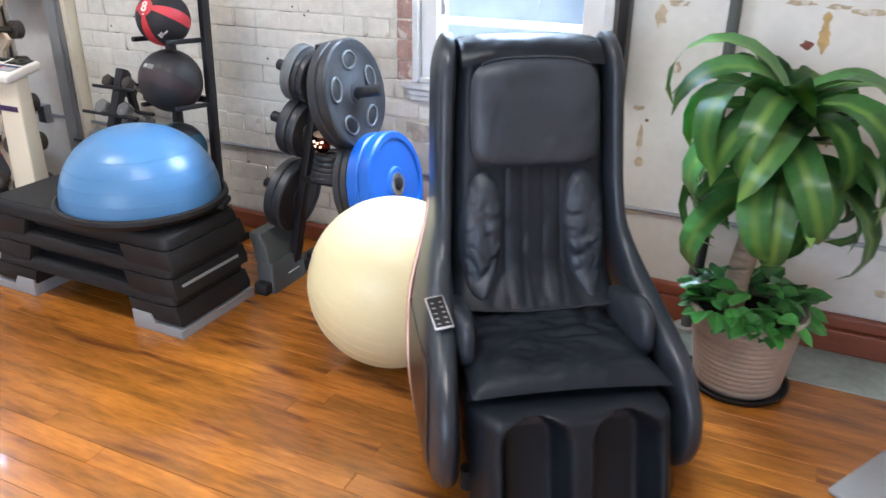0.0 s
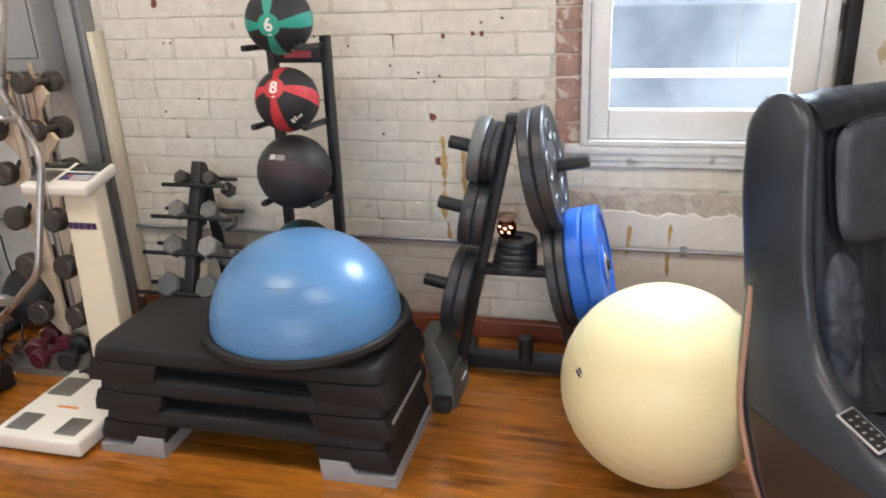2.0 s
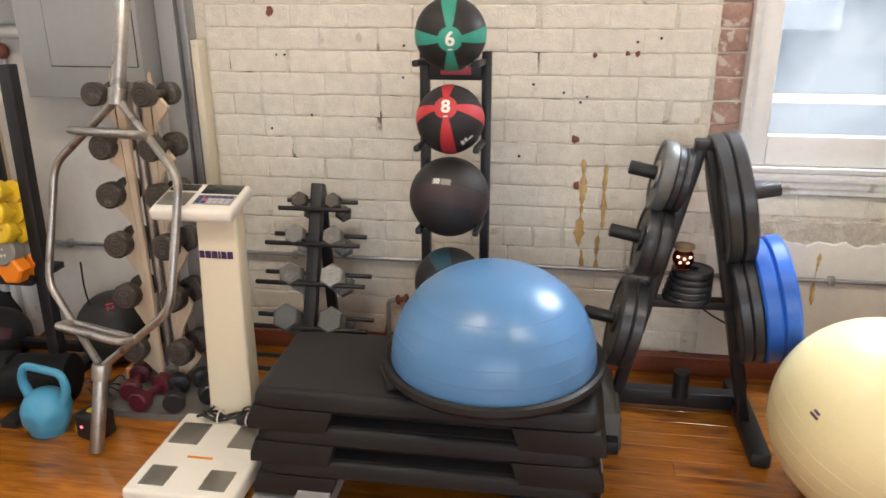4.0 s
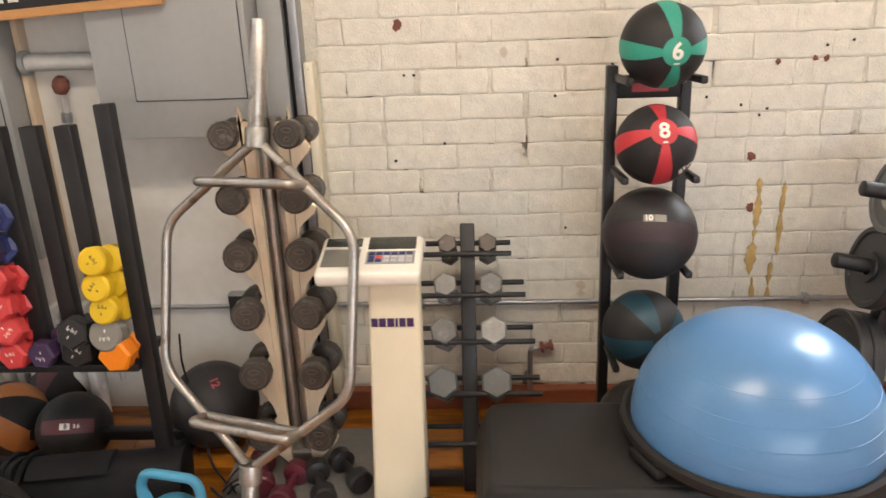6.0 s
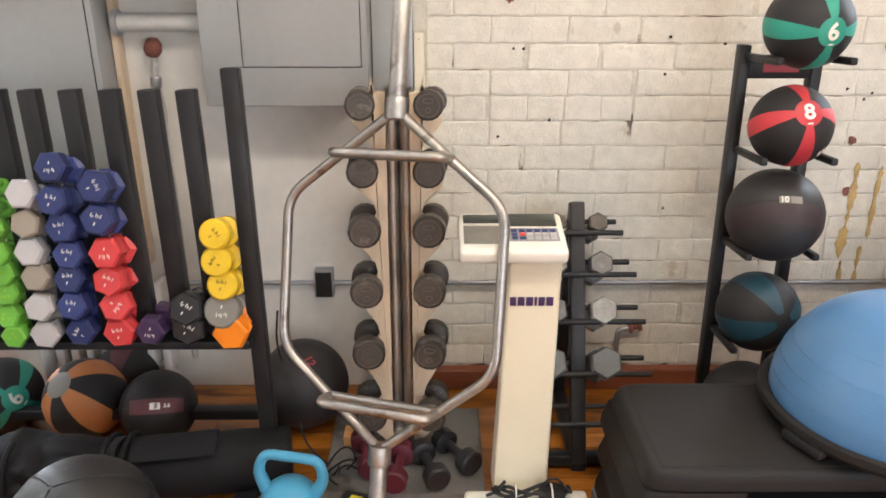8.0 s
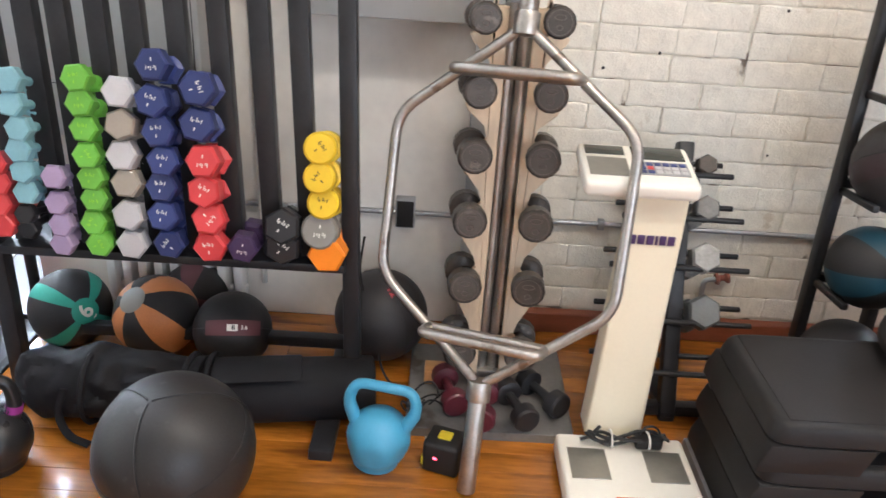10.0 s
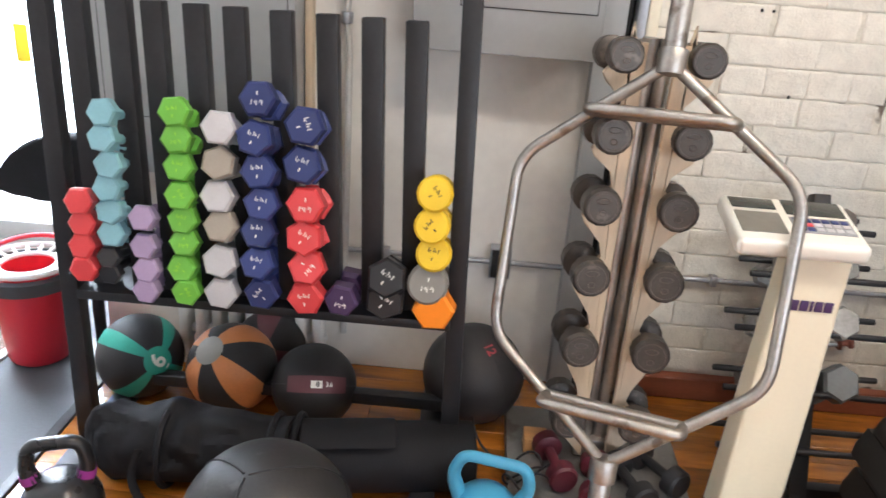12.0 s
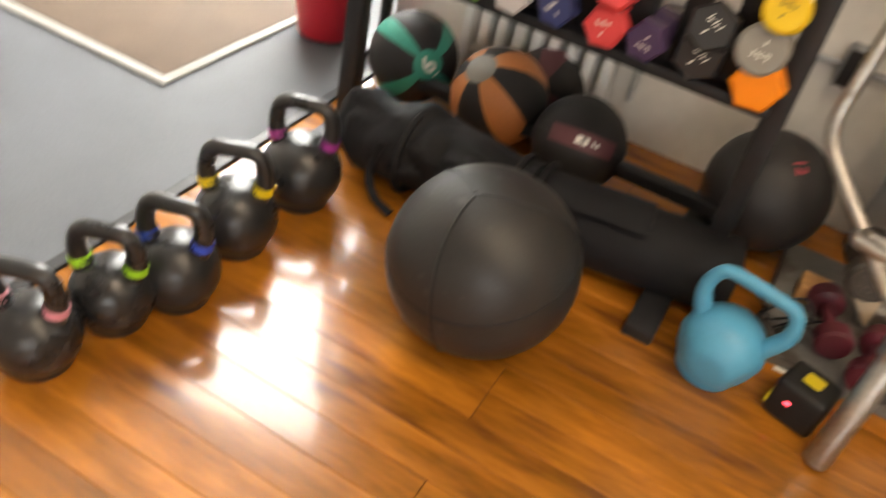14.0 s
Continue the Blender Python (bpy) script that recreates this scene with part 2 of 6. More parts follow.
M["bark"] = material("bark", (0.30, 0.22, 0.15), 0.85, vary=0.35, scale=14, fine=60, grain=(1, 1, 4), bump=0.9, bump_dist=0.01)
M["raw_mortar"] = material("raw_mortar", (0.50, 0.455, 0.39), 0.9, vary=0.28, scale=16, fine=80, bump=0.9, stain=(0.62, 0.58, 0.51), stain_at=0.54, stain_scale=14, bump_dist=0.012)
M["flake"] = material("flake", (0.50, 0.41, 0.28), 0.8, vary=0.35, scale=14, fine=70, bump=0.6, stain=(0.68, 0.64, 0.56), stain_at=0.52, stain_scale=18)
M["pothos"] = material("pothos", (0.060, 0.20, 0.035), 0.35, vary=0.35, scale=12, bump=0.1, rand=0.35)
M["yellow_vinyl"] = material("yellow_vinyl", (0.74, 0.50, 0.018), 0.42, vary=0.06, scale=12, fine=150, bump=0.08)
M["orange_vinyl"] = material("orange_vinyl", (0.85, 0.24, 0.01), 0.42, vary=0.06, scale=12, fine=150, bump=0.08)
M["grey_vinyl"] = material("grey_vinyl", (0.22, 0.21, 0.19), 0.45, vary=0.06, scale=12, fine=150, bump=0.08)
M["black_vinyl"] = material("black_vinyl", (0.018, 0.018, 0.020), 0.42, vary=0.1, scale=12, fine=150, bump=0.08)
M["purple_vinyl"] = material("purple_vinyl", (0.055, 0.030, 0.085), 0.45, vary=0.08, scale=12, fine=150, bump=0.08)
M["red_vinyl"] = material("red_vinyl", (0.62, 0.055, 0.06), 0.42, vary=0.06, scale=12, fine=150, bump=0.08)
M["navy_vinyl"] = material("navy_vinyl", (0.030, 0.045, 0.16), 0.45, vary=0.1, scale=12, fine=150, bump=0.08, rand=0.25)
M["white_vinyl"] = material("white_vinyl", (0.50, 0.49, 0.50), 0.45, vary=0.08, scale=12, fine=150, bump=0.08, rand=0.08)
M["beige_vinyl"] = material("beige_vinyl", (0.34, 0.30, 0.25), 0.45, vary=0.08, scale=12, fine=150, bump=0.08)
M["green_vinyl"] = material("green_vinyl", (0.15, 0.42, 0.05), 0.42, vary=0.08, scale=12, fine=150, bump=0.08, rand=0.15)
M["lavender_vinyl"] = material("lavender_vinyl", (0.36, 0.27, 0.42), 0.45, vary=0.08, scale=12, fine=150, bump=0.08)
M["teal_vinyl"] = material("teal_vinyl", (0.22, 0.42, 0.48), 0.45, vary=0.08, scale=12, fine=150, bump=0.08)
M["maroon_vinyl"] = material("maroon_vinyl", (0.10, 0.014, 0.025), 0.42, vary=0.12, scale=12, fine=150, bump=0.08)
M["chalkboard"] = material("chalkboard", (0.02, 0.021, 0.022), 0.7, vary=0.4, scale=3, bump=0.05)
M["oak"] = material("oak", (0.52, 0.27, 0.10), 0.45, vary=0.2, scale=4, grain=(1, 8, 8), bump=0.1)
M["dark_cable"] = material("dark_cable", (0.012, 0.012, 0.013), 0.45, vary=0.1)
M["tag_yellow"] = material("tag_yellow", (0.70, 0.55, 0.02), 0.5, vary=0.08)
M["lime_tape"] = material("lime_tape", (0.30, 0.62, 0.03), 0.5, vary=0.08)
M["blue_tape"] = material("blue_tape", (0.02, 0.06, 0.45), 0.5, vary=0.08)
M["purple_tape"] = material("purple_tape", (0.28, 0.03, 0.24), 0.5, vary=0.08)
M["pink_tape"] = material("pink_tape", (0.60, 0.25, 0.32), 0.5, vary=0.08)
M["pane"] = glassy("pane", (0.97, 0.99, 1.0), 0.02)
M["amber_glass"] = glassy("amber_glass", (0.42, 0.15, 0.08), 0.08)
M["outdoors"] = glowing("outdoors", (0.93, 0.97, 1.0), 4.5)
M["yard"] = glowing("yard", (0.86, 0.93, 1.0), 0.82, low=(0.42, 0.49, 0.58), scale=1.7)
M["lamp_glow"] = glowing("lamp_glow", (1.0, 0.62, 0.38), 5.0)
M["tube_glow"] = glowing("tube_glow", (1.0, 0.92, 0.80), 6.0)
M["led_red"] = glowing("led_red", (1.0, 0.05, 0.08), 6.0)


def leaf_material():
    m = material("leaf", (0.095, 0.245, 0.060), 0.30, vary=0.25, scale=9, fine=60, bump=0.12, rand=0.35, rough_vary=0.06)
    n, lk = m.node_tree.nodes, m.node_tree.links
    b = n["Principled BSDF"]
    src = b.inputs["Base Color"].links[0].from_socket
    tc, sep, ab, rp, mx = (n.new("ShaderNode" + k) for k in ("TexCoord", "SeparateXYZ", "Math", "ValToRGB", "MixRGB"))
    lk.new(tc.outputs["Object"], sep.inputs[0])
    ab.operation = "ABSOLUTE"
    lk.new(sep.outputs[0], ab.inputs[0])
    rp.color_ramp.elements[0].position, rp.color_ramp.elements[1].position = 0.006, 0.020
    rp.color_ramp.elements[0].color, rp.color_ramp.elements[1].color = (0.75, 0.75, 0.75, 1), (0, 0, 0, 1)
    lk.new(ab.outputs[0], rp.inputs[0])
    lk.new(rp.outputs[0], mx.inputs[0])
    lk.new(src, mx.inputs[1])
    mx.inputs[2].default_value = (0.26, 0.42, 0.08, 1)
    lk.new(mx.outputs[0], b.inputs["Base Color"])
    b.inputs["Transmission Weight"].default_value = 0.0
    b.inputs["Subsurface Weight"].default_value = 0.0
    return m


M["leaf"] = leaf_material()


def ribbed_mat_material():
    m = material("entry_mat", (0.15, 0.105, 0.075), 0.9, vary=0.2, scale=6, fine=120, bump=0.6)
    n, lk = m.node_tree.nodes, m.node_tree.links
    b = n["Principled BSDF"]
    # Shade between the ribs is painted as darker bands; the mesh stays flat.
    tc, wv, mx = n.new("ShaderNodeTexCoord"), n.new("ShaderNodeTexWave"), n.new("ShaderNodeMixRGB")
    wv.bands_direction = "Y"
    wv.inputs["Scale"].default_value, wv.inputs["Distortion"].default_value = 18, 0.3
    lk.new(tc.outputs["Object"], wv.inputs["Vector"])
    mx.blend_type = "MULTIPLY"
    mx.inputs[0].default_value = 0.5
    src = b.inputs["Base Color"].links[0].from_socket
    lk.new(src, mx.inputs[1])
    lk.new(wv.outputs[0], mx.inputs[2])
    lk.new(mx.outputs[0], b.inputs["Base Color"])
    return m


M["entry_mat"] = ribbed_mat_material()


# ---- mesh helpers ----
def mesh_object(name, bm, mat, parent=None, m=None, smooth=True, label=""):
    data = bpy.data.meshes.new(name)
    bmesh.ops.recalc_face_normals(bm, faces=bm.faces)
    bm.to_mesh(data)
    bm.free()
    data.materials.append(M[mat])
    if smooth:
        data.shade_smooth()
        data.set_sharp_from_angle(angle=radians(38))
    ob = new(name, data)
    ob.parent = parent
    if m is not None:
        ob.matrix_basis = m
    if label:
        tagged(ob, label)
    return ob


def part(name, bm, mat, parent, label="", m=None, smooth=True):
    return mesh_object(name, bm, mat, parent, m, smooth, label)


def share(ob, name, parent, m):
    """Another piece on the same mesh."""
    o = new(name, ob.data)
    o.parent = parent
    o.matrix_basis = m
    return o


def thing(name, label, category, m=None, group="", kind=""):
    ob = new(name)
    ob.empty_display_size = 0.1
    if m is not None:
        ob.matrix_basis = m
    return tagged(ob, label, category, group, kind)


def structure(name, bm, mat, label, smooth=False):
    return tagged(mesh_object(name, bm, mat, None, None, smooth), label, name.split("_")[0], "", "structure")


def bevelled(bm, verts, r, seg=2):
    if r > 0:
        es = list({e for v in verts for e in v.link_edges})
        bmesh.ops.bevel(bm, geom=es, offset=r, segments=seg, affect="EDGES", profile=0.5, clamp_overlap=True)


def box(x0, x1, y0, y1, z0, z1, r=0.0, seg=2, bm=None, m=None):
    bm = bm or bmesh.new()
    mm = Matrix.Translation(((x0 + x1) / 2, (y0 + y1) / 2, (z0 + z1) / 2)) @ Matrix.Diagonal((x1 - x0, y1 - y0, z1 - z0, 1))
    if m is not None:
        mm = m @ mm
    g = bmesh.ops.create_cube(bm, size=1, matrix=mm)
    bevelled(bm, g["verts"], r, seg)
    return bm


def boxes(*specs):
    bm = bmesh.new()
    for s in specs:
        box(*s[:6], r=s[6] if len(s) > 6 else 0, bm=bm)
    return bm


def rod(p, q, r, n=16, r2=None, bm=None, bevel=0.0):
    bm = bm or bmesh.new()
    p, q = Vector(p), Vector(q)
    d = q - p
    mm = Matrix.Translation((p + q) / 2) @ d.to_track_quat("Z", "Y").to_matrix().to_4x4()
    g = bmesh.ops.create_cone(bm, cap_ends=True, segments=n, radius1=r, radius2=r if r2 is None else r2, depth=d.length, matrix=mm)
    if bevel:
        caps = [f for f in {f for v in g["verts"] for f in v.link_faces} if len(f.verts) == n]
        bmesh.ops.bevel(bm, geom=list({e for f in caps for e in f.edges}), offset=bevel, segments=2, affect="EDGES", profile=0.5)
    return bm


def bar(p, q, w, d, r=0.004, bm=None, up=(0, 1, 0)):
    """A box section from p to q: w across, d along up."""
    p, q, up = Vector(p), Vector(q), Vector(up)
    z = (q - p).normalized()
    x = up.cross(z).normalized()
    y = z.cross(x)
    m = Matrix((x, y, z)).transposed().to_4x4()
    m.translation = (p + q) / 2
    h = (q - p).length / 2
    return box(-w / 2, w / 2, -d / 2, d / 2, -h, h, r, bm=bm, m=m)


def lathe(profile, n=32, bm=None, m=None):
    """Turns (radius, height) round z; a radius of 0 closes the end."""
    bm = bm or bmesh.new()
    m = m or Matrix.Identity(4)
    rings = []
    for r, z in profile:
        if r < 1e-6:
            rings.append([bm.verts.new(m @ Vector((0, 0, z)))])
        else:
            rings.append([bm.verts.new(m @ Vector((r * math.cos(2 * math.pi * i / n), r * math.sin(2 * math.pi * i / n), z))) for i in range(n)])
    for a, b in zip(rings, rings[1:]):
        for i in range(n):
            j = (i + 1) % n
            if len(a) == 1 and len(b) > 1:
                bm.faces.new((a[0], b[i], b[j]))
            elif len(b) == 1 and len(a) > 1:
                bm.faces.new((a[i], a[j], b[0]))
            elif len(a) > 1:
                bm.faces.new((a[i], a[j], b[j], b[i]))
    return bm


def rounded(points, r, seg=5):
    """A polyline with its corners rounded."""
    pts = [Vector(p) for p in points]
    out = [pts[0]]
    for a, b, c in zip(pts, pts[1:], pts[2:]):
        k = min(r, (a - b).length * 0.45, (c - b).length * 0.45)
        p, q = b + (a - b).normalized() * k, b + (c - b).normalized() * k
        for i in range(seg + 1):
            t = i / seg
            out.append(p * (1 - t) ** 2 + b * 2 * t * (1 - t) + q * t * t)
    return out + [pts[-1]]


def tube(points, r, n=10, bm=None, closed=False, squash=1.0):
    bm = bm or bmesh.new()
    pts = [Vector(p) for p in points]
    k = len(pts)
    rings, side = [], None
    for i, p in enumerate(pts):
        if closed:
            d = (pts[(i + 1) % k] - pts[i - 1]).normalized()
        else:
            d = (pts[min(i + 1, k - 1)] - pts[max(i - 1, 0)]).normalized()
        if side is None:
            side = d.orthogonal().normalized()
        side = (side - d * side.dot(d)).normalized()
        up = d.cross(side)
        rr = r(i / (k - 1)) if callable(r) else r
        rings.append([bm.verts.new(p + rr * (math.cos(2 * math.pi * j / n) * side + squash * math.sin(2 * math.pi * j / n) * up)) for j in range(n)])
    for a, b in (list(zip(rings, rings[1:])) + ([(rings[-1], rings[0])] if closed else [])):
        for j in range(n):
            bm.faces.new((a[j], a[(j + 1) % n], b[(j + 1) % n], b[j]))
    if not closed:
        bm.faces.new(rings[0])
        bm.faces.new(rings[-1])
    return bm


def outline(points, x0, x1, r=0.0, seg=3, bm=None, m=None):
    """A closed outline in (y, z), drawn out along x from x0 to x1, edges rounded."""
    bm = bm or bmesh.new()
    m = m or Matrix.Identity(4)
    a = [bm.verts.new(m @ Vector((x0, y, z))) for y, z in points]
    b = [bm.verts.new(m @ Vector((x1, y, z))) for y, z in points]
    f0, f1 = bm.faces.new(a), bm.faces.new(b)
    k = len(points)
    for i in range(k):
        bm.faces.new((a[i], a[(i + 1) % k], b[(i + 1) % k], b[i]))
    if r:
        bmesh.ops.bevel(bm, geom=list({e for f in (f0, f1) for e in f.edges}), offset=r, segments=seg, affect="EDGES", profile=0.5)
    return bm


def smooth_loop(points, n=4):
    """Catmull-Rom through a closed loop of 2D points."""
    k, out = len(points), []
    for i in range(k):
        p = [np.array(points[(i + j - 1) % k], float) for j in range(4)]
        for s in range(n):
            t = s / n
            out.append(tuple(0.5 * (2 * p[1] + (p[2] - p[0]) * t + (2 * p[0] - 5 * p[1] + 4 * p[2] - p[3]) * t * t + (3 * p[1] - p[0] - 3 * p[2] + p[3]) * t ** 3)))
    return out


def cushion(sx, sy, sz, puff=0.25, e=0.35, n=20, bm=None, m=None, wrinkle=0.0, seed=0.0):
    """A soft block: a superellipsoid, fuller in the middle."""
    bm = bm or bmesh.new()
    m = m or Matrix.Identity(4)
    g = bmesh.ops.create_uvsphere(bm, u_segments=n * 2, v_segments=n, radius=1)
    f = lambda a, p: math.copysign(abs(a) ** p, a)
    for v in g["verts"]:
        c = v.co
        lat = math.asin(max(-1, min(1, c.z)))
        lon = math.atan2(c.y, c.x)
        x = f(math.cos(lat), puff) * f(math.cos(lon), e)
        y = f(math.cos(lat), puff) * f(math.sin(lon), e)
        z = f(math.sin(lat), 0.6)
        p = Vector((x * sx / 2, y * sy / 2, z * sz / 2))
        if wrinkle:
            w = noise.noise(Vector((p.x * 9 + seed, p.y * 16, p.z * 6 + seed))) + 0.55 * abs(noise.noise(Vector((p.x * 26 + seed, p.y * 14, p.z * 15)))) - 0.2
            p += p.normalized() * wrinkle * w
        v.co = m @ p
    return bm


def loft(rows, e=0.45, n=24, bm=None):
    """A closed skin over level sections: rows of (z, x0, x1, y0, y1), each a rounded rectangle."""
    bm = bm or bmesh.new()
    f = lambda a: math.copysign(abs(a) ** e, a)
    rings = []
    for z, x0, x1, y0, y1 in rows:
        rings.append([bm.verts.new(((x0 + x1) / 2 + (x1 - x0) / 2 * f(math.cos(2 * math.pi * i / n)), (y0 + y1) / 2 + (y1 - y0) / 2 * f(math.sin(2 * math.pi * i / n)), z)) for i in range(n)])
    for a, b in zip(rings, rings[1:]):
        for i in range(n):
            bm.faces.new((a[i], a[(i + 1) % n], b[(i + 1) % n], b[i]))
    bm.faces.new(rings[0])
    bm.faces.new(rings[-1])
    return bm


def relief(nu, nv, f, thick=0.0):
    """A skin over the unit square: f(u, v) gives the point, u and v from -1 to 1."""
    bm = bmesh.new()
    g = [[bm.verts.new(f(-1 + 2 * i / nu, -1 + 2 * j / nv)) for j in range(nv + 1)] for i in range(nu + 1)]
    for i in range(nu):
        for j in range(nv):
            bm.faces.new((g[i][j], g[i + 1][j], g[i + 1][j + 1], g[i][j + 1]))
    if thick:
        bmesh.ops.solidify(bm, geom=bm.faces, thickness=thick)
    return bm


def folds(x, y, seed=0.0):
    """Leather creases, about -1 to 1: sharp valleys between soft swellings."""
    a = noise.noise(Vector((x * 0.55, y * 0.55, seed + 3)))
    r = abs(noise.noise(Vector((x + 0.8 * a, y - 0.6 * a, seed)))) * 2.2
    q = abs(noise.noise(Vector((x * 2.3 + a, y * 2.3, seed + 8)))) * 1.2
    return r + 0.4 * q - 0.6


def ball(r, n=40, bm=None):
    bm = bm or bmesh.new()
    bmesh.ops.create_uvsphere(bm, u_segments=n, v_segments=n // 2, radius=r)
    return bm


def patch(r, lon0, lon1, pol0, pol1, pinch=0.0, n=10):
    """A piece of a sphere's skin round the z pole; pinch narrows it towards the poles' end."""
    bm = bmesh.new()
    cols = 28 if lon1 - lon0 > 180 else 6
    grid = []
    for i in range(n + 1):
        t = i / n
        p = radians(pol0 + (pol1 - pol0) * t)
        mid, half = (lon0 + lon1) / 2, (lon1 - lon0) / 2 * (1 - pinch * t)
        grid.append([bm.verts.new((r * math.sin(p) * math.cos(radians(mid + half * s)), r * math.sin(p) * math.sin(radians(mid + half * s)), r * math.cos(p))) for s in np.linspace(-1, 1, cols + 1)])
    for a, b in zip(grid, grid[1:]):
        for j in range(cols):
            bm.faces.new((a[j], a[j + 1], b[j + 1], b[j]))
    bmesh.ops.remove_doubles(bm, verts=bm.verts, dist=1e-5)
    return bm


def writing(body, size, depth=0.0006):
    """The mesh of a line of text, centred, lying in xy."""
    cu = bpy.data.curves.new("writing", "FONT")
    cu.body, cu.size, cu.align_x, cu.align_y, cu.extrude = body, size, "CENTER", "CENTER", depth
    cu.offset = size * 0.025
    ob = bpy.data.objects.new("writing", cu)
    scene.collection.objects.link(ob)
    data = bpy.data.meshes.new_from_object(ob.evaluated_get(bpy.context.evaluated_depsgraph_get()))
    bm = bmesh.new()
    bm.from_mesh(data)
    bpy.data.objects.remove(ob)
    bpy.data.meshes.remove(data)
    return bm


def sheet(*spans, n=8):
    """Flat patches (x0, x1, y0, y1) at z = 0, divided finely enough to be wrapped."""
    bm = bmesh.new()
    for x0, x1, y0, y1 in spans:
        g = [[bm.verts.new((x0 + (x1 - x0) * i / n, y0 + (y1 - y0) * j / n, 0)) for j in range(n + 1)] for i in range(n + 1)]
        for i in range(n):
            for j in range(n):
                bm.faces.new((g[i][j], g[i + 1][j], g[i + 1][j + 1], g[i][j + 1]))
    return bm


def wrapped(bm, r):
    """Lays flat geometry near z = 0 on a sphere of radius r about the origin, round its z pole."""
    for v in bm.verts:
        d = math.hypot(v.co.x, v.co.y)
        a = d / r
        h = r + v.co.z + 0.0012
        s = math.sin(a) / d if d > 1e-9 else 0
        v.co = Vector((v.co.x * s * h, v.co.y * s * h, math.cos(a) * h))
    return bm


def facing(eye_to, up=(0, 0, 1)):
    """A turn that carries +z to the given direction and +y as near to up as it can."""
    z = Vector(eye_to).normalized()
    x = Vector(up).cross(z).normalized()
    return Matrix((x, z.cross(x), z)).transposed().to_4x4()


# ---- structure ----
WALL_Y, EAST, WEST, SOUTH, TOP = 3.155, 2.0, -8.0, -3.3, 3.6
structure("floor", boxes((-5.47, EAST, SOUTH, 3.40, -0.10, -0.022)), "subfloor", "dark sub-floor under orange fir boards")
structure("floor_rubber", boxes((WEST, -5.49, SOUTH, 4.1, -0.10, -0.002)), "rubber_mat", "grey-black rubber flooring beside the wooden floor")
structure("trim", box(-5.49, -5.455, SOUTH, 3.0, -0.02, 0.008, 0.004), "black_paint", "black edging strip between rubber and wood floor")
structure("wall_north", boxes((-5.55, -1.60, WALL_Y, 3.42, 0, TOP), (-0.77, EAST, WALL_Y, 3.42, 0, TOP), (-1.60, -0.77, WALL_Y, 3.42, 0, 0.90), (-1.60, -0.77, WALL_Y, 3.42, 2.29, TOP)), "mortar", "white-painted old brick wall with rough joints")
structure("wall_plaster", boxes((-0.70, EAST, 3.143, 3.1549, 0.0, TOP), (-5.55, -3.90, 3.143, 3.1549, 0, TOP)), "plaster", "patchy painted plaster with yellow stains and flaking")
structure("wall_recess", boxes((-5.55, -5.40, 3.42, 4.10, 0, TOP)), "wall", "side of the entrance recess, painted cream")
structure("wall_entrance", boxes((WEST, -7.1, 3.86, 4.10, 0, TOP), (-7.1, -5.55, 3.86, 4.10, 3.35, TOP), (-7.1, -5.55, 3.86, 4.10, 0, 0.06)), "wall", "cream entrance wall with a glazed door")
structure("wall_west", boxes((WEST - 0.2, WEST, SOUTH, 4.1, 0, TOP)), "wall", "plain cream wall")
structure("wall_east", boxes((EAST, EAST + 0.2, SOUTH, 3.42, 0, TOP)), "wall", "plain cream wall")
# Out of view; the opening is assumed, to go with the fill lamp.
structure("wall_south", boxes((WEST, -3.1, SOUTH - 0.2, SOUTH, 0, TOP), (0.7, EAST, SOUTH - 0.2, SOUTH, 0, TOP), (-3.1, 0.7, SOUTH - 0.2, SOUTH, 0, 0.95), (-3.1, 0.7, SOUTH - 0.2, SOUTH, 2.55, TOP)), "wall", "plain cream wall with an added wide window opening")
structure("ceiling", boxes((WEST, EAST, SOUTH, 4.1, TOP, TOP + 0.15)), "ceiling", "plain off-white ceiling")
structure("baseboard", boxes((-3.80, -0.55, 3.105, 3.154, 0, 0.085, 0.006)), "baseboard", "reddish-brown painted wooden skirting board")
structure("baseboard_tall", boxes((-0.55, EAST, 3.085, 3.142, 0.0, 0.10, 0.006), (-0.55, EAST, 3.105, 3.142, 0.10, 0.155, 0.01)), "baseboard", "stepped reddish-brown painted skirting board")
structure("pavement_ledge", box(-0.30, EAST, 2.80, 3.083, -0.005, 0.006, 0.003), "ledge", "worn grey-green painted strip along the wall")


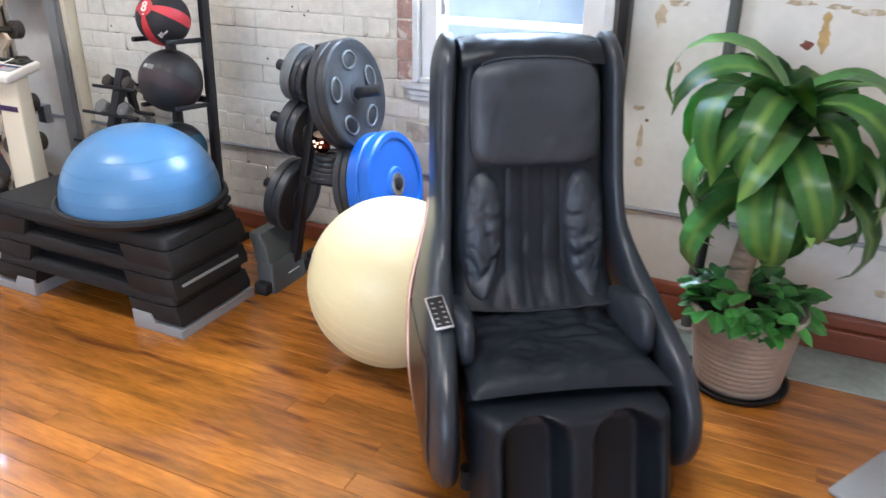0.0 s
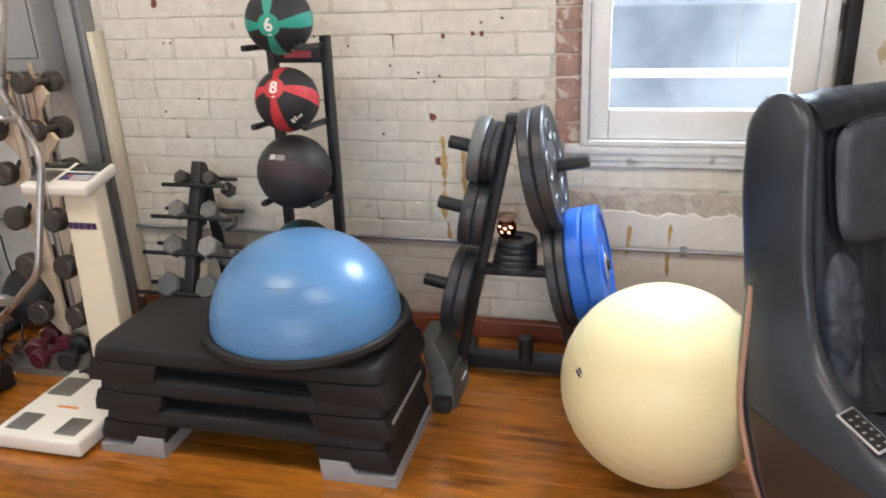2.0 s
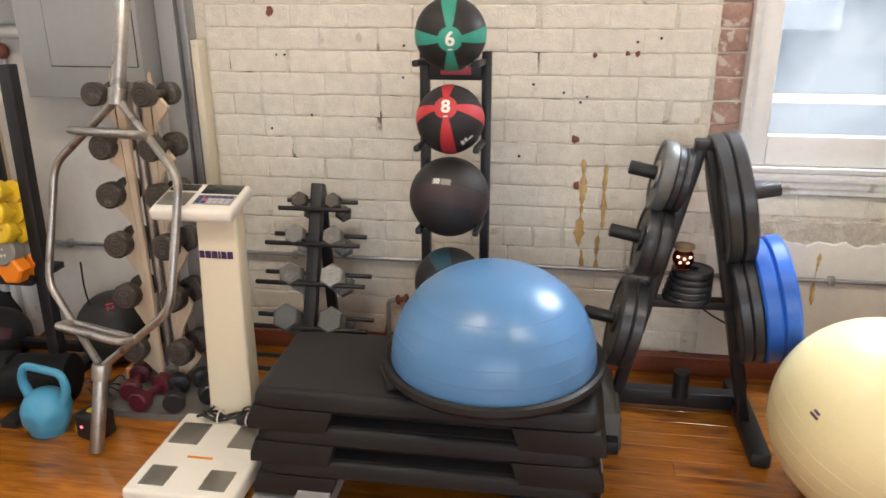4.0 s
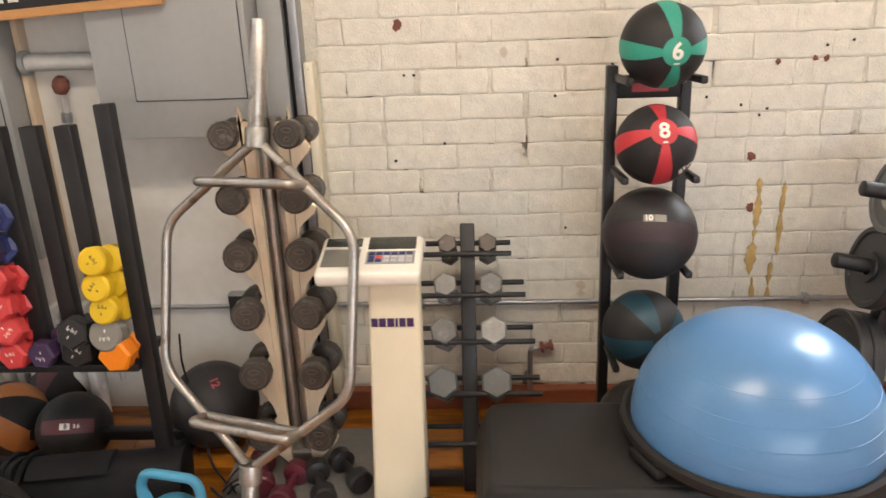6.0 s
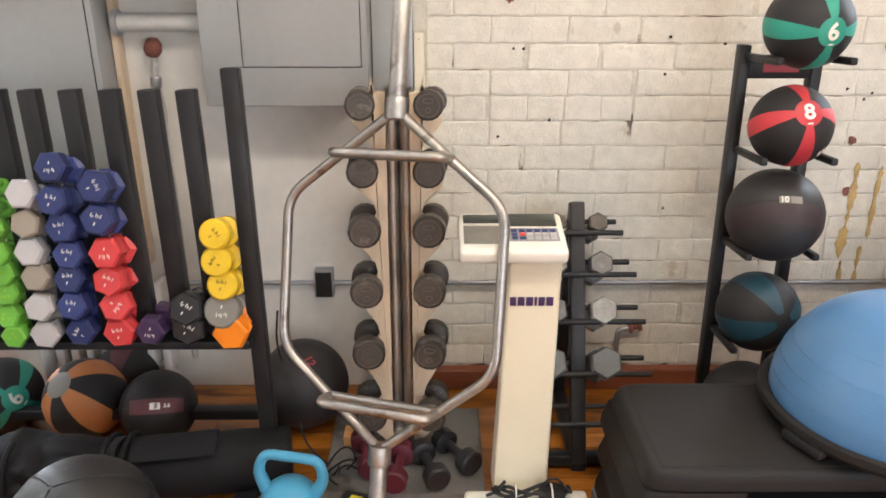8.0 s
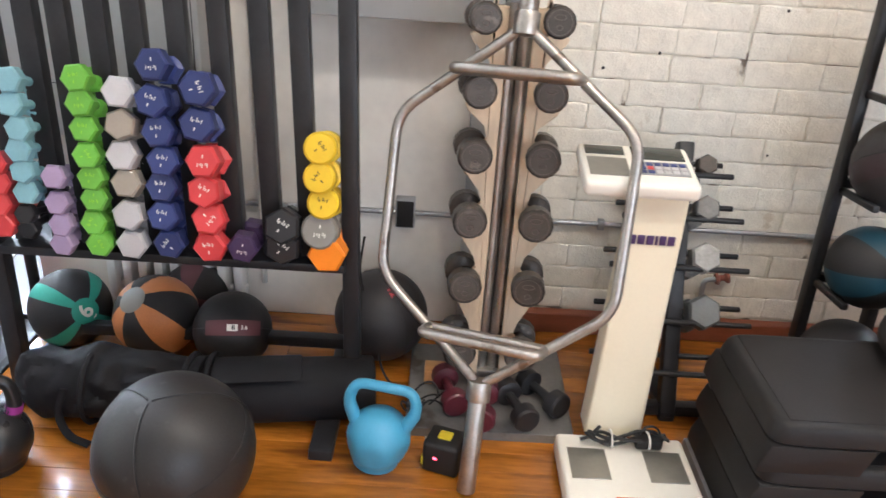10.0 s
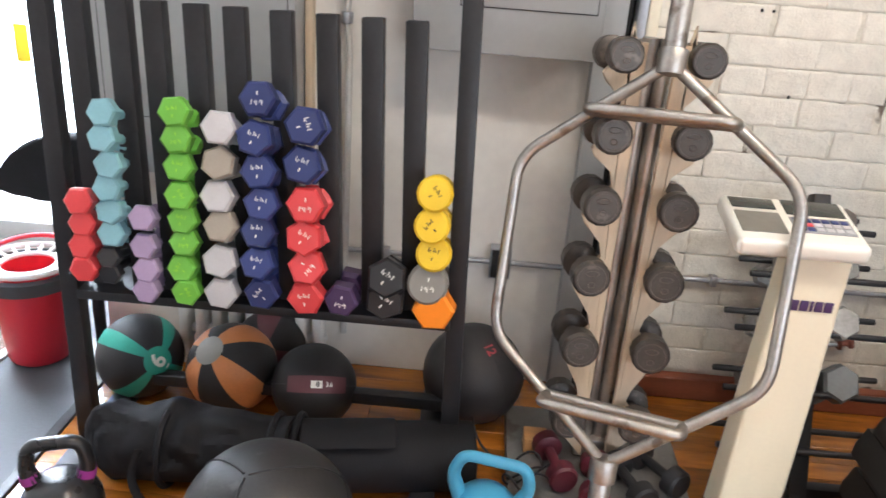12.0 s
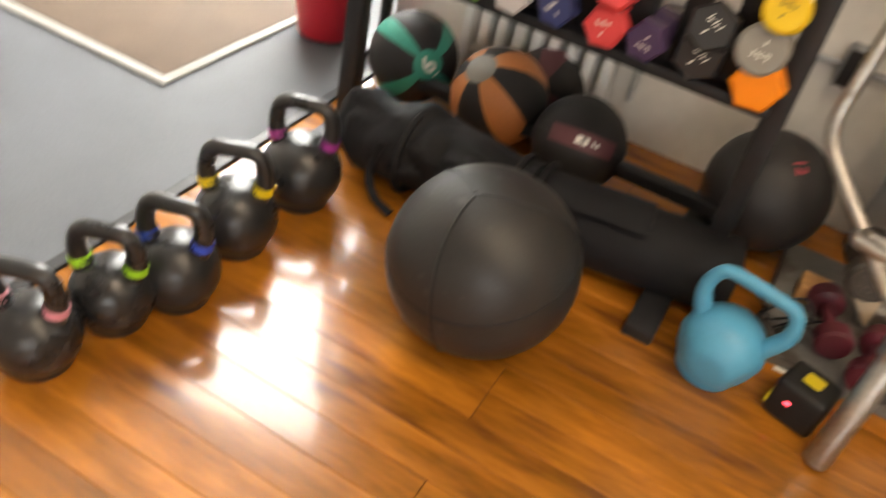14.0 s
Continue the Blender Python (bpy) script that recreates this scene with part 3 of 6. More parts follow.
def window_north():
    w = thing("window_1", "white-painted sash window with bright frosted daylight behind", "window", kind="structure")
    part("window_frame", boxes((-1.627, -1.598, 3.095, 3.20, 0.903, 2.36, 0.003), (-0.775, -0.735, 3.095, 3.20, 0.903, 2.36, 0.003), (-1.597, -0.776, 3.095, 3.20, 2.28, 2.36, 0.003), (-1.597, -0.776, 3.100, 3.20, 0.903, 0.925, 0.003)), "window_grey", w, "greyish white outer frame")
    part("window_sill", boxes((-1.690, -0.70, 3.105, 3.2, 0.868, 0.902, 0.005), (-1.675, -0.705, 3.118, 3.154, 0.838, 0.867, 0.004), (-1.668, -0.71, 3.128, 3.154, 0.812, 0.837, 0.003)), "window_grey", w, "weathered pale grey sill")
    part("lower_sash", boxes((-1.596, -1.520, 3.125, 3.175, 0.926, 2.279, 0.006), (-0.868, -0.777, 3.125, 3.175, 0.926, 2.279, 0.006), (-1.519, -0.869, 3.128, 3.173, 0.926, 1.043, 0.005)), "white_paint", w)
    part("storm_rail", boxes((-1.60, -0.78, 3.285, 3.31, 1.142, 1.176, 0.003), (-1.60, -0.78, 3.285, 3.31, 1.74, 1.765, 0.003)), "white_paint", w)
    p = part("pane", boxes((-1.525, -0.862, 3.148, 3.152, 1.03, 2.285)), "pane", w)
    p.visible_shadow = False
    part("crack", tube([(-1.06 + 0.012 * noise.noise(Vector((0, 0, z * 7))) - 0.03 * (z - 1.2), 3.1465, z) for z in np.linspace(1.20, 1.75, 24)], 0.0014, 5), "print_white", w, "pale taped crack in the pane")


window_north()


def window_south():
    # Unseen, added frame round the opening of the south fill lamp.
    w = thing("window_2", "wide plain window, unseen, added to let in daylight", "window", kind="structure")
    part("window_frame", boxes((-3.1, 0.7, -3.36, -3.30, 0.95, 1.02), (-3.1, 0.7, -3.36, -3.30, 2.48, 2.55), (-3.1, -3.03, -3.36, -3.30, 1.02, 2.48), (0.63, 0.7, -3.36, -3.30, 1.02, 2.48), (-1.23, -1.17, -3.36, -3.30, 1.02, 2.48)), "white_paint", w)


window_south()


def entrance_door():
    d = thing("door_1", "glazed entrance door with grey metal frame, blown-out daylight", "door", kind="structure")
    part("door_frame", boxes((-7.10, -7.02, 3.83, 3.95, 0.06, 3.35, 0.004), (-5.63, -5.551, 3.83, 3.95, 0.06, 3.35, 0.004), (-7.02, -5.63, 3.83, 3.95, 3.27, 3.35, 0.004), (-7.02, -5.63, 3.85, 3.93, 2.18, 2.24, 0.004), (-7.02, -5.63, 3.84, 3.94, 0.06, 0.15, 0.004)), "panel_grey", d)
    p = part("pane", boxes((-7.02, -5.63, 3.885, 3.891, 0.15, 2.18), (-7.02, -5.63, 3.885, 3.891, 2.24, 3.27)), "pane", d)
    p.visible_shadow = False
    part("threshold", box(-7.10, -5.56, 3.74, 3.859, -0.002, 0.045, 0.006), "mat_border", d, "pale stone threshold")


entrance_door()
tagged(mesh_object("backdrop_street", boxes((-10.5, -3.9, 5.2, 5.21, -0.5, 6.0)), "outdoors", smooth=False), "overexposed white street daylight", "backdrop", "", "structure")
tagged(mesh_object("backdrop_yard", boxes((-3.6, 1.4, 5.0, 5.01, -0.5, 4.0)), "yard", smooth=False), "pale bright yard behind the window", "backdrop", "", "structure")


def entry_mat():
    t = thing("entry_mat", "brown ribbed entrance mat with pale edging", "mat")
    part("carpet", box(-7.7, -5.885, 2.405, 3.72, -0.001, 0.010, 0.003), "entry_mat", t)
    part("edging", boxes((-7.7, -5.85, 2.37, 2.405, -0.001, 0.008, 0.002), (-5.885, -5.85, 2.405, 3.72, -0.001, 0.008, 0.002)), "mat_border", t)


entry_mat()


# ---- wall fittings ----
def conduit():
    t = thing("conduit", "thin galvanised steel conduit clipped along the wall", "pipe")
    part("pipe", rod((-5.2, 3.128, 0.458), (EAST, 3.128, 0.458), 0.0095, 12), "galvanised", t)
    for x in (-4.55, -3.45, -2.0, -1.2, 0.4):
        part("clip", boxes((x - 0.012, x + 0.012, 3.112, 3.142, 0.440, 0.477, 0.003)), "galvanised", t)
    part("coupling", rod((-2.02, 3.128, 0.458), (-1.94, 3.128, 0.458), 0.013, 12), "galvanised", t)


conduit()


def wall_channels():
    t = thing("cable_channel", "grey metal cable channels running up the wall", "channel")
    part("channel", boxes((-3.848, -3.818, 3.07, 3.154, 0, 2.9, 0.004)), "galvanised", t)
    part("channel", boxes((-3.955, -3.872, 3.085, 3.154, 0, 2.9, 0.004)), "panel_grey", t)
    # Near-black rod stands in for the shaded gap between the channels.
    part("pipe", rod((-3.860, 3.12, 0), (-3.860, 3.12, 2.9), 0.010, 10), "dark_cable", t)
    b = thing("wall_board", "cream-painted upright board on the wall", "board")
    part("board", box(-3.815, -3.781, 3.08, 3.154, 0.09, 1.387, 0.004), "cream_paint", b)
    part("screw", rod((-3.798, 3.083, 1.365), (-3.798, 3.078, 1.365), 0.003, 8), "galvanised", b)


wall_channels()


def switch_cabinet(name, x0, x1, y0, z0, z1, dx0, dz0):
    t = thing(name, "grey painted steel electrical cabinet on the wall", "cabinet")
    part("body", box(x0, x1, y0, 3.142, z0, z1, 0.006), "panel_grey", t)
    d = part("door", box(dx0, x1 - 0.022, y0 - 0.006, y0 + 0.002, dz0, z1 - 0.1, 0.003), "panel_grey", t)
    g, x9, z9 = 0.0025, x1 - 0.022, z1 - 0.1
    # Raised dark strips draw the shaded gap round the door.
    part("door_gap", boxes((dx0 - g, dx0, y0 - 0.003, y0 + 0.001, dz0 - g, z9), (x9, x9 + g, y0 - 0.003, y0 + 0.001, dz0 - g, z9), (dx0, x9, y0 - 0.003, y0 + 0.001, dz0 - g, dz0)), "dark_cable", t)
    part("latch", box(dx0 + 0.03, dx0 + 0.055, y0 - 0.014, y0 - 0.005, dz0 + 0.34, dz0 + 0.37, 0.003), "black_plastic", d)


switch_cabinet("electrical_cabinet", -4.487, -3.958, 2.95, 1.165, 2.35, -4.355, 1.293)
switch_cabinet("electrical_cabinet", -5.50, -4.825, 2.98, 0.72, 2.35, -5.40, 0.90)


def wall_pipes():
    t = thing("wall_pipe", "short pale grey pipe between the cabinets with a rusty elbow", "pipe")
    part("pipe", rod((-4.80, 3.09, 1.416), (-4.488, 3.09, 1.416), 0.030, 20), "panel_pale", t)
    part("flange", rod((-4.803, 3.09, 1.416), (-4.785, 3.09, 1.416), 0.044, 20, bevel=0.003), "panel_grey", t)
    part("elbow", lathe([(0, -0.03), (0.022, -0.028), (0.030, -0.010), (0.027, 0.015), (0.016, 0.030), (0, 0.032)], 14, m=pose(-4.69, 3.10, 1.335, 12, 18, 0)), "rust", t, "rusted pipe fitting")
    part("drop_pipe", tube(rounded([(-4.692, 3.11, 1.32), (-4.70, 3.115, 1.22), (-4.69, 3.12, 1.14), (-4.69, 3.12, 0.14)], 0.04), 0.011, 12), "panel_pale", t)
    part("fitting", rod((-4.70, 3.113, 1.20), (-4.698, 3.114, 1.235), 0.019, 12, bevel=0.003), "galvanised", t)
    b = thing("wall_strip", "upright strip of pale bare wood between the cabinets", "board")
    part("strip", box(-4.822, -4.800, 3.09, 3.142, 0.55, 2.30, 0.003), "wood_cream", b)
    s = thing("wall_socket", "small grey metal outlet box on the wall", "socket")
    part("box", box(-4.20, -4.13, 3.095, 3.142, 0.41, 0.52, 0.004), "galvanised", s)
    part("cover", box(-4.195, -4.135, 3.091, 3.096, 0.415, 0.515, 0.003), "black_plastic", s)


def valve_pipe():
    t = thing("valve_pipe", "short grey pipe with a rusty valve above the skirting", "pipe")
    part("pipe", tube(rounded([(-3.032, 3.118, 0.086), (-3.032, 3.118, 0.262), (-2.985, 3.118, 0.268)], 0.03), 0.010, 12), "galvanised", t)
    part("valve", lathe([(0, 0), (0.020, 0), (0.024, 0.010), (0.012, 0.016), (0.012, 0.034), (0.022, 0.040), (0.022, 0.050), (0, 0.052)], 14, m=pose(-2.992, 3.118, 0.268, 0, 78, 0)), "rust", t, "rust-red valve head")


wall_pipes()
valve_pipe()


def radiator():
    t = thing("radiator", "white painted column radiator behind the dumbbell rack", "radiator")
    for i in range(9):
        x = -5.25 + 0.058 * i
        part("column", boxes((x, x + 0.036, 3.03, 3.12, 0.09, 0.50, 0.012)), "white_paint", t)
    part("rail", boxes((-5.26, -4.74, 3.06, 3.09, 0.12, 0.15, 0.01)), "white_paint", t)
    for x in (-5.24, -4.77):
        part("foot", box(x - 0.012, x + 0.02, 3.05, 3.10, 0.0, 0.10, 0.004), "white_paint", t)


radiator()


def chalkboard():
    t = thing("chalkboard", "black chalkboard in an orange wooden frame with white scribbles", "chalkboard", pose(-4.205, 2.925, 1.60, 0, -3.6, 0))
    part("slate", box(-1.30, -0.03, -0.005, 0.012, 0.03, 0.75), "chalkboard", t)
    part("frame", boxes((-1.33, 0, -0.012, 0.018, 0, 0.03, 0.004), (-0.03, 0, -0.012, 0.018, 0.031, 0.78, 0.004), (-1.33, -1.30, -0.012, 0.018, 0.031, 0.78, 0.004), (-1.30, -0.031, -0.012, 0.018, 0.75, 0.78, 0.004)), "oak", t)
    for i, (x, w) in enumerate(((-0.66, 0.045), (-0.60, 0.03), (-0.555, 0.04), (-0.50, 0.035))):
        part("scribble", box(x, x + w, -0.0065, -0.005, 0.052, 0.062, 0.0005), "print_white", t)


chalkboard()


def wall_marks():
    """Rust holes, nail holes, drips and bare patches on the painted brick."""
    rnd = random.Random(5)

    def blot(name, x, z, w, h, mat, y=3.1515):
        bm = bmesh.new()
        k = 14
        c = bm.verts.new((x, y - 0.004, z))
        ring = []
        for i in range(k):
            a = 2 * math.pi * i / k
            s = rnd.uniform(0.65, 1.1)
            ring.append(bm.verts.new((x + w / 2 * s * math.cos(a), y, z + h / 2 * s * math.sin(a))))
        for i in range(k):
            bm.faces.new((c, ring[i], ring[(i + 1) % k]))
        return tagged(mesh_object(name, bm, mat), {"rust": "small rust-red bare spot on the wall", "drip": "ochre drip stain on the painted wall", "dark_cable": "small dark nail hole in the wall", "bare_brick": "bare pinkish brick where paint is gone", "flake": "peeling yellowed patch of old paint"}[mat], "stain")

    for x, z, s in ((-3.49, 1.495, 0.035), (-2.246, 1.005, 0.034), (-2.232, 0.815, 0.030), (-2.188, 1.336, 0.022), (-2.065, 1.342, 0.020), (-2.028, 1.341, 0.020)):
        blot("rust_spot", x, z, s, s * 1.2, "rust", 3.146)
    for x, z in ((-2.60, 1.30), (-2.209, 1.175), (-2.234, 1.153), (-2.30, 1.19), (-2.42, 1.22), (-3.34, 1.08), (-3.52, 1.02), (-2.47, 0.93), (-2.9, 0.75), (-3.475, 1.326), (-3.44, 1.326), (-2.94, 1.365), (-2.945, 1.24), (-2.75, 1.343), (-2.03, 1.385), (-1.945, 1.40)):
        blot("nail_hole", x, z, 0.012, 0.012, "dark_cable", 3.146)
    def streak(x, z0, z1, w, y):
        """A run of old varnish: a wavering ribbon, thick and thin by turns, with gaps."""
        bm = bmesh.new()
        n = max(8, int((z1 - z0) / 0.012))
        rows = []
        for i in range(n + 1):
            z = z0 + (z1 - z0) * i / n
            k = Vector((x * 31, 0, z))
            c = x + 0.010 * noise.noise(k * 6)
            r = w / 2 * max(0.08, 0.60 + 0.75 * noise.noise(k * 17 + Vector((4, 0, 0))) + 0.6 * noise.noise(k * 55)) * min(1, 0.15 + 9 * min(i, n - i) / n)
            rows.append([bm.verts.new((c - r, y, z)), bm.verts.new((c, y - 0.0022, z)), bm.verts.new((c + r, y, z))])
        for a, b in zip(rows, rows[1:]):
            for k in range(2):
                bm.faces.new((a[k], a[k + 1], b[k + 1], b[k]))
        tagged(mesh_object("drip_stain", bm, "drip"), "ochre drip stain on the painted wall", "stain")

    for x, z0, z1, w in ((-2.208, 0.55, 0.925, 0.036), (-2.118, 0.62, 0.91, 0.024), (-2.135, 0.44, 0.60, 0.026), (-2.195, 0.44, 0.54, 0.018), (-1.42, 0.42, 0.56, 0.022), (-1.255, 0.34, 0.57, 0.026), (0.02, 1.15, 1.3, 0.03)):
        streak(x, z0, z1, w, 3.1455 if x < -1.7 else 3.1415)
    for x, z, w, h in ((-0.563, 1.25, 0.05, 0.10), (-0.50, 1.30, 0.09, 0.03), (-0.476, 1.06, 0.035, 0.05), (-0.61, 0.887, 0.05, 0.028), (-0.59, 0.76, 0.03, 0.12), (-0.584, 0.66, 0.045, 0.05),
                       (-0.08, 1.325, 0.12, 0.022), (0.05, 1.318, 0.10, 0.02), (0.148, 1.306, 0.13, 0.028), (0.30, 1.30, 0.10, 0.03), (0.402, 0.265, 0.06, 0.045), (-0.40, 0.95, 0.03, 0.02)):
        blot("paint_flake", x, z, w, h, "flake", 3.1425)
    for x, z, w in ((-0.57, 0.84, 0.022), (-0.034, 1.18, 0.05)):
        blot("rust_spot", x, z, w, w * 0.7, "rust", 3.1425)


wall_marks()


# ---- massage chair ----
def massage_chair():
    c = thing("massage_chair", "black leather massage chair with padded headrest and calf rest", "massage chair", pose(*CHAIR))
    levels = np.concatenate([np.linspace(0.03, 1.14, 50), 1.155 + 0.117 * np.sin(np.linspace(0.03, 1.52, 16))])
    soften = lambda v: np.convolve(np.pad(v, 2, "edge"), np.ones(5) / 5, "valid")
    rear = soften(np.interp(levels, (0.03, 0.20, 0.42, 0.72, 1.0, 1.2, 1.268), (0.02, 0.19, 0.31, 0.40, 0.46, 0.470, 0.465)))
    front = soften(np.interp(levels, (0.03, 0.08, 0.15, 0.27, 0.36, 0.42, 0.50, 0.565, 0.62, 0.68, 0.84, 1.08, 1.2, 1.268), (-0.14, -0.30, -0.375, -0.40, -0.365, -0.32, -0.19, -0.03, 0.07, 0.13, 0.19, 0.232, 0.245, 0.25)))
    inner = soften(np.interp(levels, (0.03, 0.40, 0.70, 1.2, 1.268), (0.298, 0.298, 0.254, 0.230, 0.226)))
    outer = soften(np.interp(levels, (0.03, 0.10, 0.25, 0.44, 0.72, 1.15, 1.268), (0.365, 0.392, 0.408, 0.392, 0.312, 0.302, 0.285)))
    crown = np.sqrt(np.clip(1 - (np.clip(levels - 1.15, 0, None) / 0.1222) ** 2, 0.005, 1)) * np.sqrt(np.clip(1 - (np.clip(0.09 - levels, 0, None) / 0.065) ** 2, 0.05, 1))
    ease = lambda a, b, k: ((a + b) / 2 - (b - a) / 2 * k, (a + b) / 2 + (b - a) / 2 * k)
    for s in (-1, 1):
        part("side_panel", loft([(z, *sorted((s * ease(a, b, 0.5 + 0.5 * k)[0], s * ease(a, b, 0.5 + 0.5 * k)[1])), *ease(f, r, k)) for z, a, b, f, r, k in zip(levels, inner, outer, front, rear, crown)], 0.72, 40), "leather_gloss", c)
        low = [(z, b, f, r) for z, b, f, r in zip(levels, outer, front, rear) if 0.07 < z < 0.45]
        part("inlay", loft([(z, *sorted((s * (b - 0.012), s * (b + 0.0025))), f + 0.09, r - 0.085) for z, b, f, r in low], 0.6, 24), "shell_brown", c, "dark brown smooth side inlay")
        line = [(s * (np.interp(z, levels, outer) - 0.004), np.interp(z, levels, rear) - 0.05, z) for z in np.linspace(0.07, 0.74, 16)]
        part("trim_strip", tube(line, 0.008, 8), "copper_trim", c, "copper-coloured trim strip")
    part("base", box(-0.24, 0.24, -0.15, 0.24, 0.03, 0.16, 0.03), "black_plastic", c)
    part("back_shell", outline(smooth_loop([(0.30, 0.28), (0.46, 0.80), (0.475, 1.15), (0.44, 1.225), (0.37, 1.23), (0.33, 0.9), (0.24, 0.5), (0.18, 0.25)], 3), -0.235, 0.235, 0.03), "leather_gloss", c)
    lean = lambda z: 0.205 + 0.23 * (z - 0.81)

    def back_skin(u, v):
        x, z = (0.250 - 0.018 * v) * u, 0.865 + 0.385 * v
        edge = max(0.0, (abs(u) - 0.82) / 0.18)
        y = lean(z) + 0.055 * edge ** 2 - 0.018 * math.cos(u * 1.4)
        if z < 0.60:
            k = (0.60 - z) / 0.12
            y -= 0.075 * k * k
            z -= 0.012 * k * (1 - u * u)
        for c, d in ((0.034, 0.0035), (0.088, 0.005)):
            y += d * math.exp(-((abs(x) - c) / 0.007) ** 2)
        y -= 0.0085 * folds(x * 11, z * 7, 2.0) * (0.45 + max(0, 0.75 - z) * 3.2)
        return Vector((x, y, z))

    part("backrest", relief(64, 90, back_skin, 0.05), "leather", c)
    part("piping", tube([back_skin(u, -1) + Vector((0, -0.003, 0)) for u in np.linspace(-0.96, 0.96, 40)], 0.0045, 8), "leather_gloss", c)
    part("top_roll", relief(40, 26, lambda u, v: Vector((0.222 * u, 0.352 + 0.105 * math.sin(v * 1.45) + 0.012 * abs(u) ** 4, 1.196 + 0.075 * math.cos(v * 1.45) - 0.018 * abs(u) ** 3 + 0.004 * folds(u * 3, v * 2, 5.0))), 0.02), "leather_gloss", c)

    def head_skin(front):
        def f(u, v):
            e = (abs(u) ** 5 + abs(v) ** 5) ** 0.2
            m = max(abs(u), abs(v), 1e-6)
            k = m / max(e, 1e-6)
            a, b = u * k, v * k
            full = (1 - m ** 6) ** 0.5
            x, z = 0.203 * a, 1.055 + 0.160 * b - 0.012 * a * a
            y = lean(z) - 0.028 - front * (0.020 + 0.040 * full * (0.8 + 0.2 * b)) + (0.003 * folds(x * 12, z * 9, 6.0) if front > 0 else 0)
            return Vector((x, y, z))
        return f

    head = part("headrest", relief(36, 32, head_skin(1)), "leather", c, "soft rectangular pillow strapped on")
    part("underside", relief(20, 20, head_skin(-0.4)), "leather", head)
    part("piping", tube([head_skin(1)(u, 1.0) + Vector((0, -0.006, 0.0)) for u in np.linspace(-0.9, 0.9, 30)], 0.0042, 8), "leather_gloss", head)
    for s in (-1, 1):
        def oval(u, v, s=s):
            m = max(abs(u), abs(v), 1e-6)
            k = m / math.hypot(u, v) if m > 1e-5 else 1
            a, b = u * k, v * k
            r = min(1.0, math.hypot(a, b))
            x, z = s * (0.168 + 0.072 * a - 0.014 * b), 0.685 + 0.195 * b
            full = (1 - r ** 3) ** 0.6
            y = back_skin(x / 0.258, (z - 0.865) / 0.385).y + 0.012 - 0.046 * full
            y += 0.0045 * math.sin(z * 105 + 3 * noise.noise(Vector((x * 20, z * 20, s)))) * full * max(0, 0.35 - 0.9 * a) - 0.006 * folds(x * 20, z * 20, s) * full
            return Vector((x, y, z))
        part("side_bolster", relief(34, 60, oval), "leather", c, "puckered leather side pad")
        part("arm_pad", cushion(0.075, 0.34, 0.17, 0.45, 0.75, 22, m=pose(s * 0.268, -0.03, 0.455, -14, 0, 0), wrinkle=0.006, seed=s), "leather_gloss", c)

    def seat_skin(u, v):
        x, y = (0.272 + 0.012 * -v) * u, -0.085 + 0.262 * v
        rim = max(abs(u) ** 8, max(0, -v) ** 10)
        z = 0.452 + 0.012 * (1 - u * u) - 0.050 * rim - 0.012 * v
        z += 0.0085 * folds(x * 9, y * 17, 9.0) * (1 - rim)
        return Vector((x, y, z))

    part("seat_cushion", relief(64, 60, seat_skin, 0.09), "leather", c, "creased leather seat cushion")
    part("seat_base", box(-0.27, 0.27, -0.28, 0.18, 0.10, 0.365, 0.02), "leather_gloss", c)

    # calf rest: two deep hollows in one rounded block
    def calf_skin(u, v):
        x, z = 0.280 * u, 0.185 * v
        top = max(0.0, (v - 0.70) / 0.30)
        side = max(0.0, (abs(u) - 0.76) / 0.24)
        d = 0.185 * math.sqrt(max(0.0, 1 - min(1, top ** 2.4 + side ** 2.4)))
        hx, hz = (abs(x) - 0.126) / 0.094, max(0.0, (z - 0.075) / 0.085)
        h = hx ** 2 + hz ** 2
        d -= 0.125 / (1 + math.exp((h - 0.76) * 10)) * min(1, d / 0.10)
        return pose(0, -0.300, 0.196, -16, 0, 0) @ Vector((x, -d, z))

    part("calf_rest", relief(96, 60, calf_skin, 0.02), "leather_gloss", c, "glossy padded calf rest with two hollows")
    part("calf_block", box(-0.262, 0.262, -0.33, -0.20, 0.02, 0.345, 0.02), "leather_gloss", c)
    pm = pose(-0.338, -0.095, 0.548, 20, -6, 6)
    pad = part("control_panel", box(-0.028, 0.028, -0.062, 0.062, 0, 0.007, 0.002, m=pm), "silver_print", c, "silver-edged control panel with dark buttons")
    part("keypad", box(-0.024, 0.024, -0.057, 0.057, 0.0068, 0.009, 0.001, m=pm), "black_plastic", pad)
    for i in range(5):
        for j in (-1, 1):
            part("button", box(j * 0.012 - 0.005, j * 0.012 + 0.005, -0.048 + 0.020 * i, -0.043 + 0.020 * i, 0.0088, 0.0098, 0.0004, m=pm), "grey_plastic", pad)
    for x in (-0.26, 0.26):
        for y in (-0.2, 0.24):
            part("foot", rod((x, y, 0), (x, y, 0.07), 0.025, 12), "black_plastic", c)


CHAIR = (-0.617, 2.032, 0, 0, 0, 34)
massage_chair()


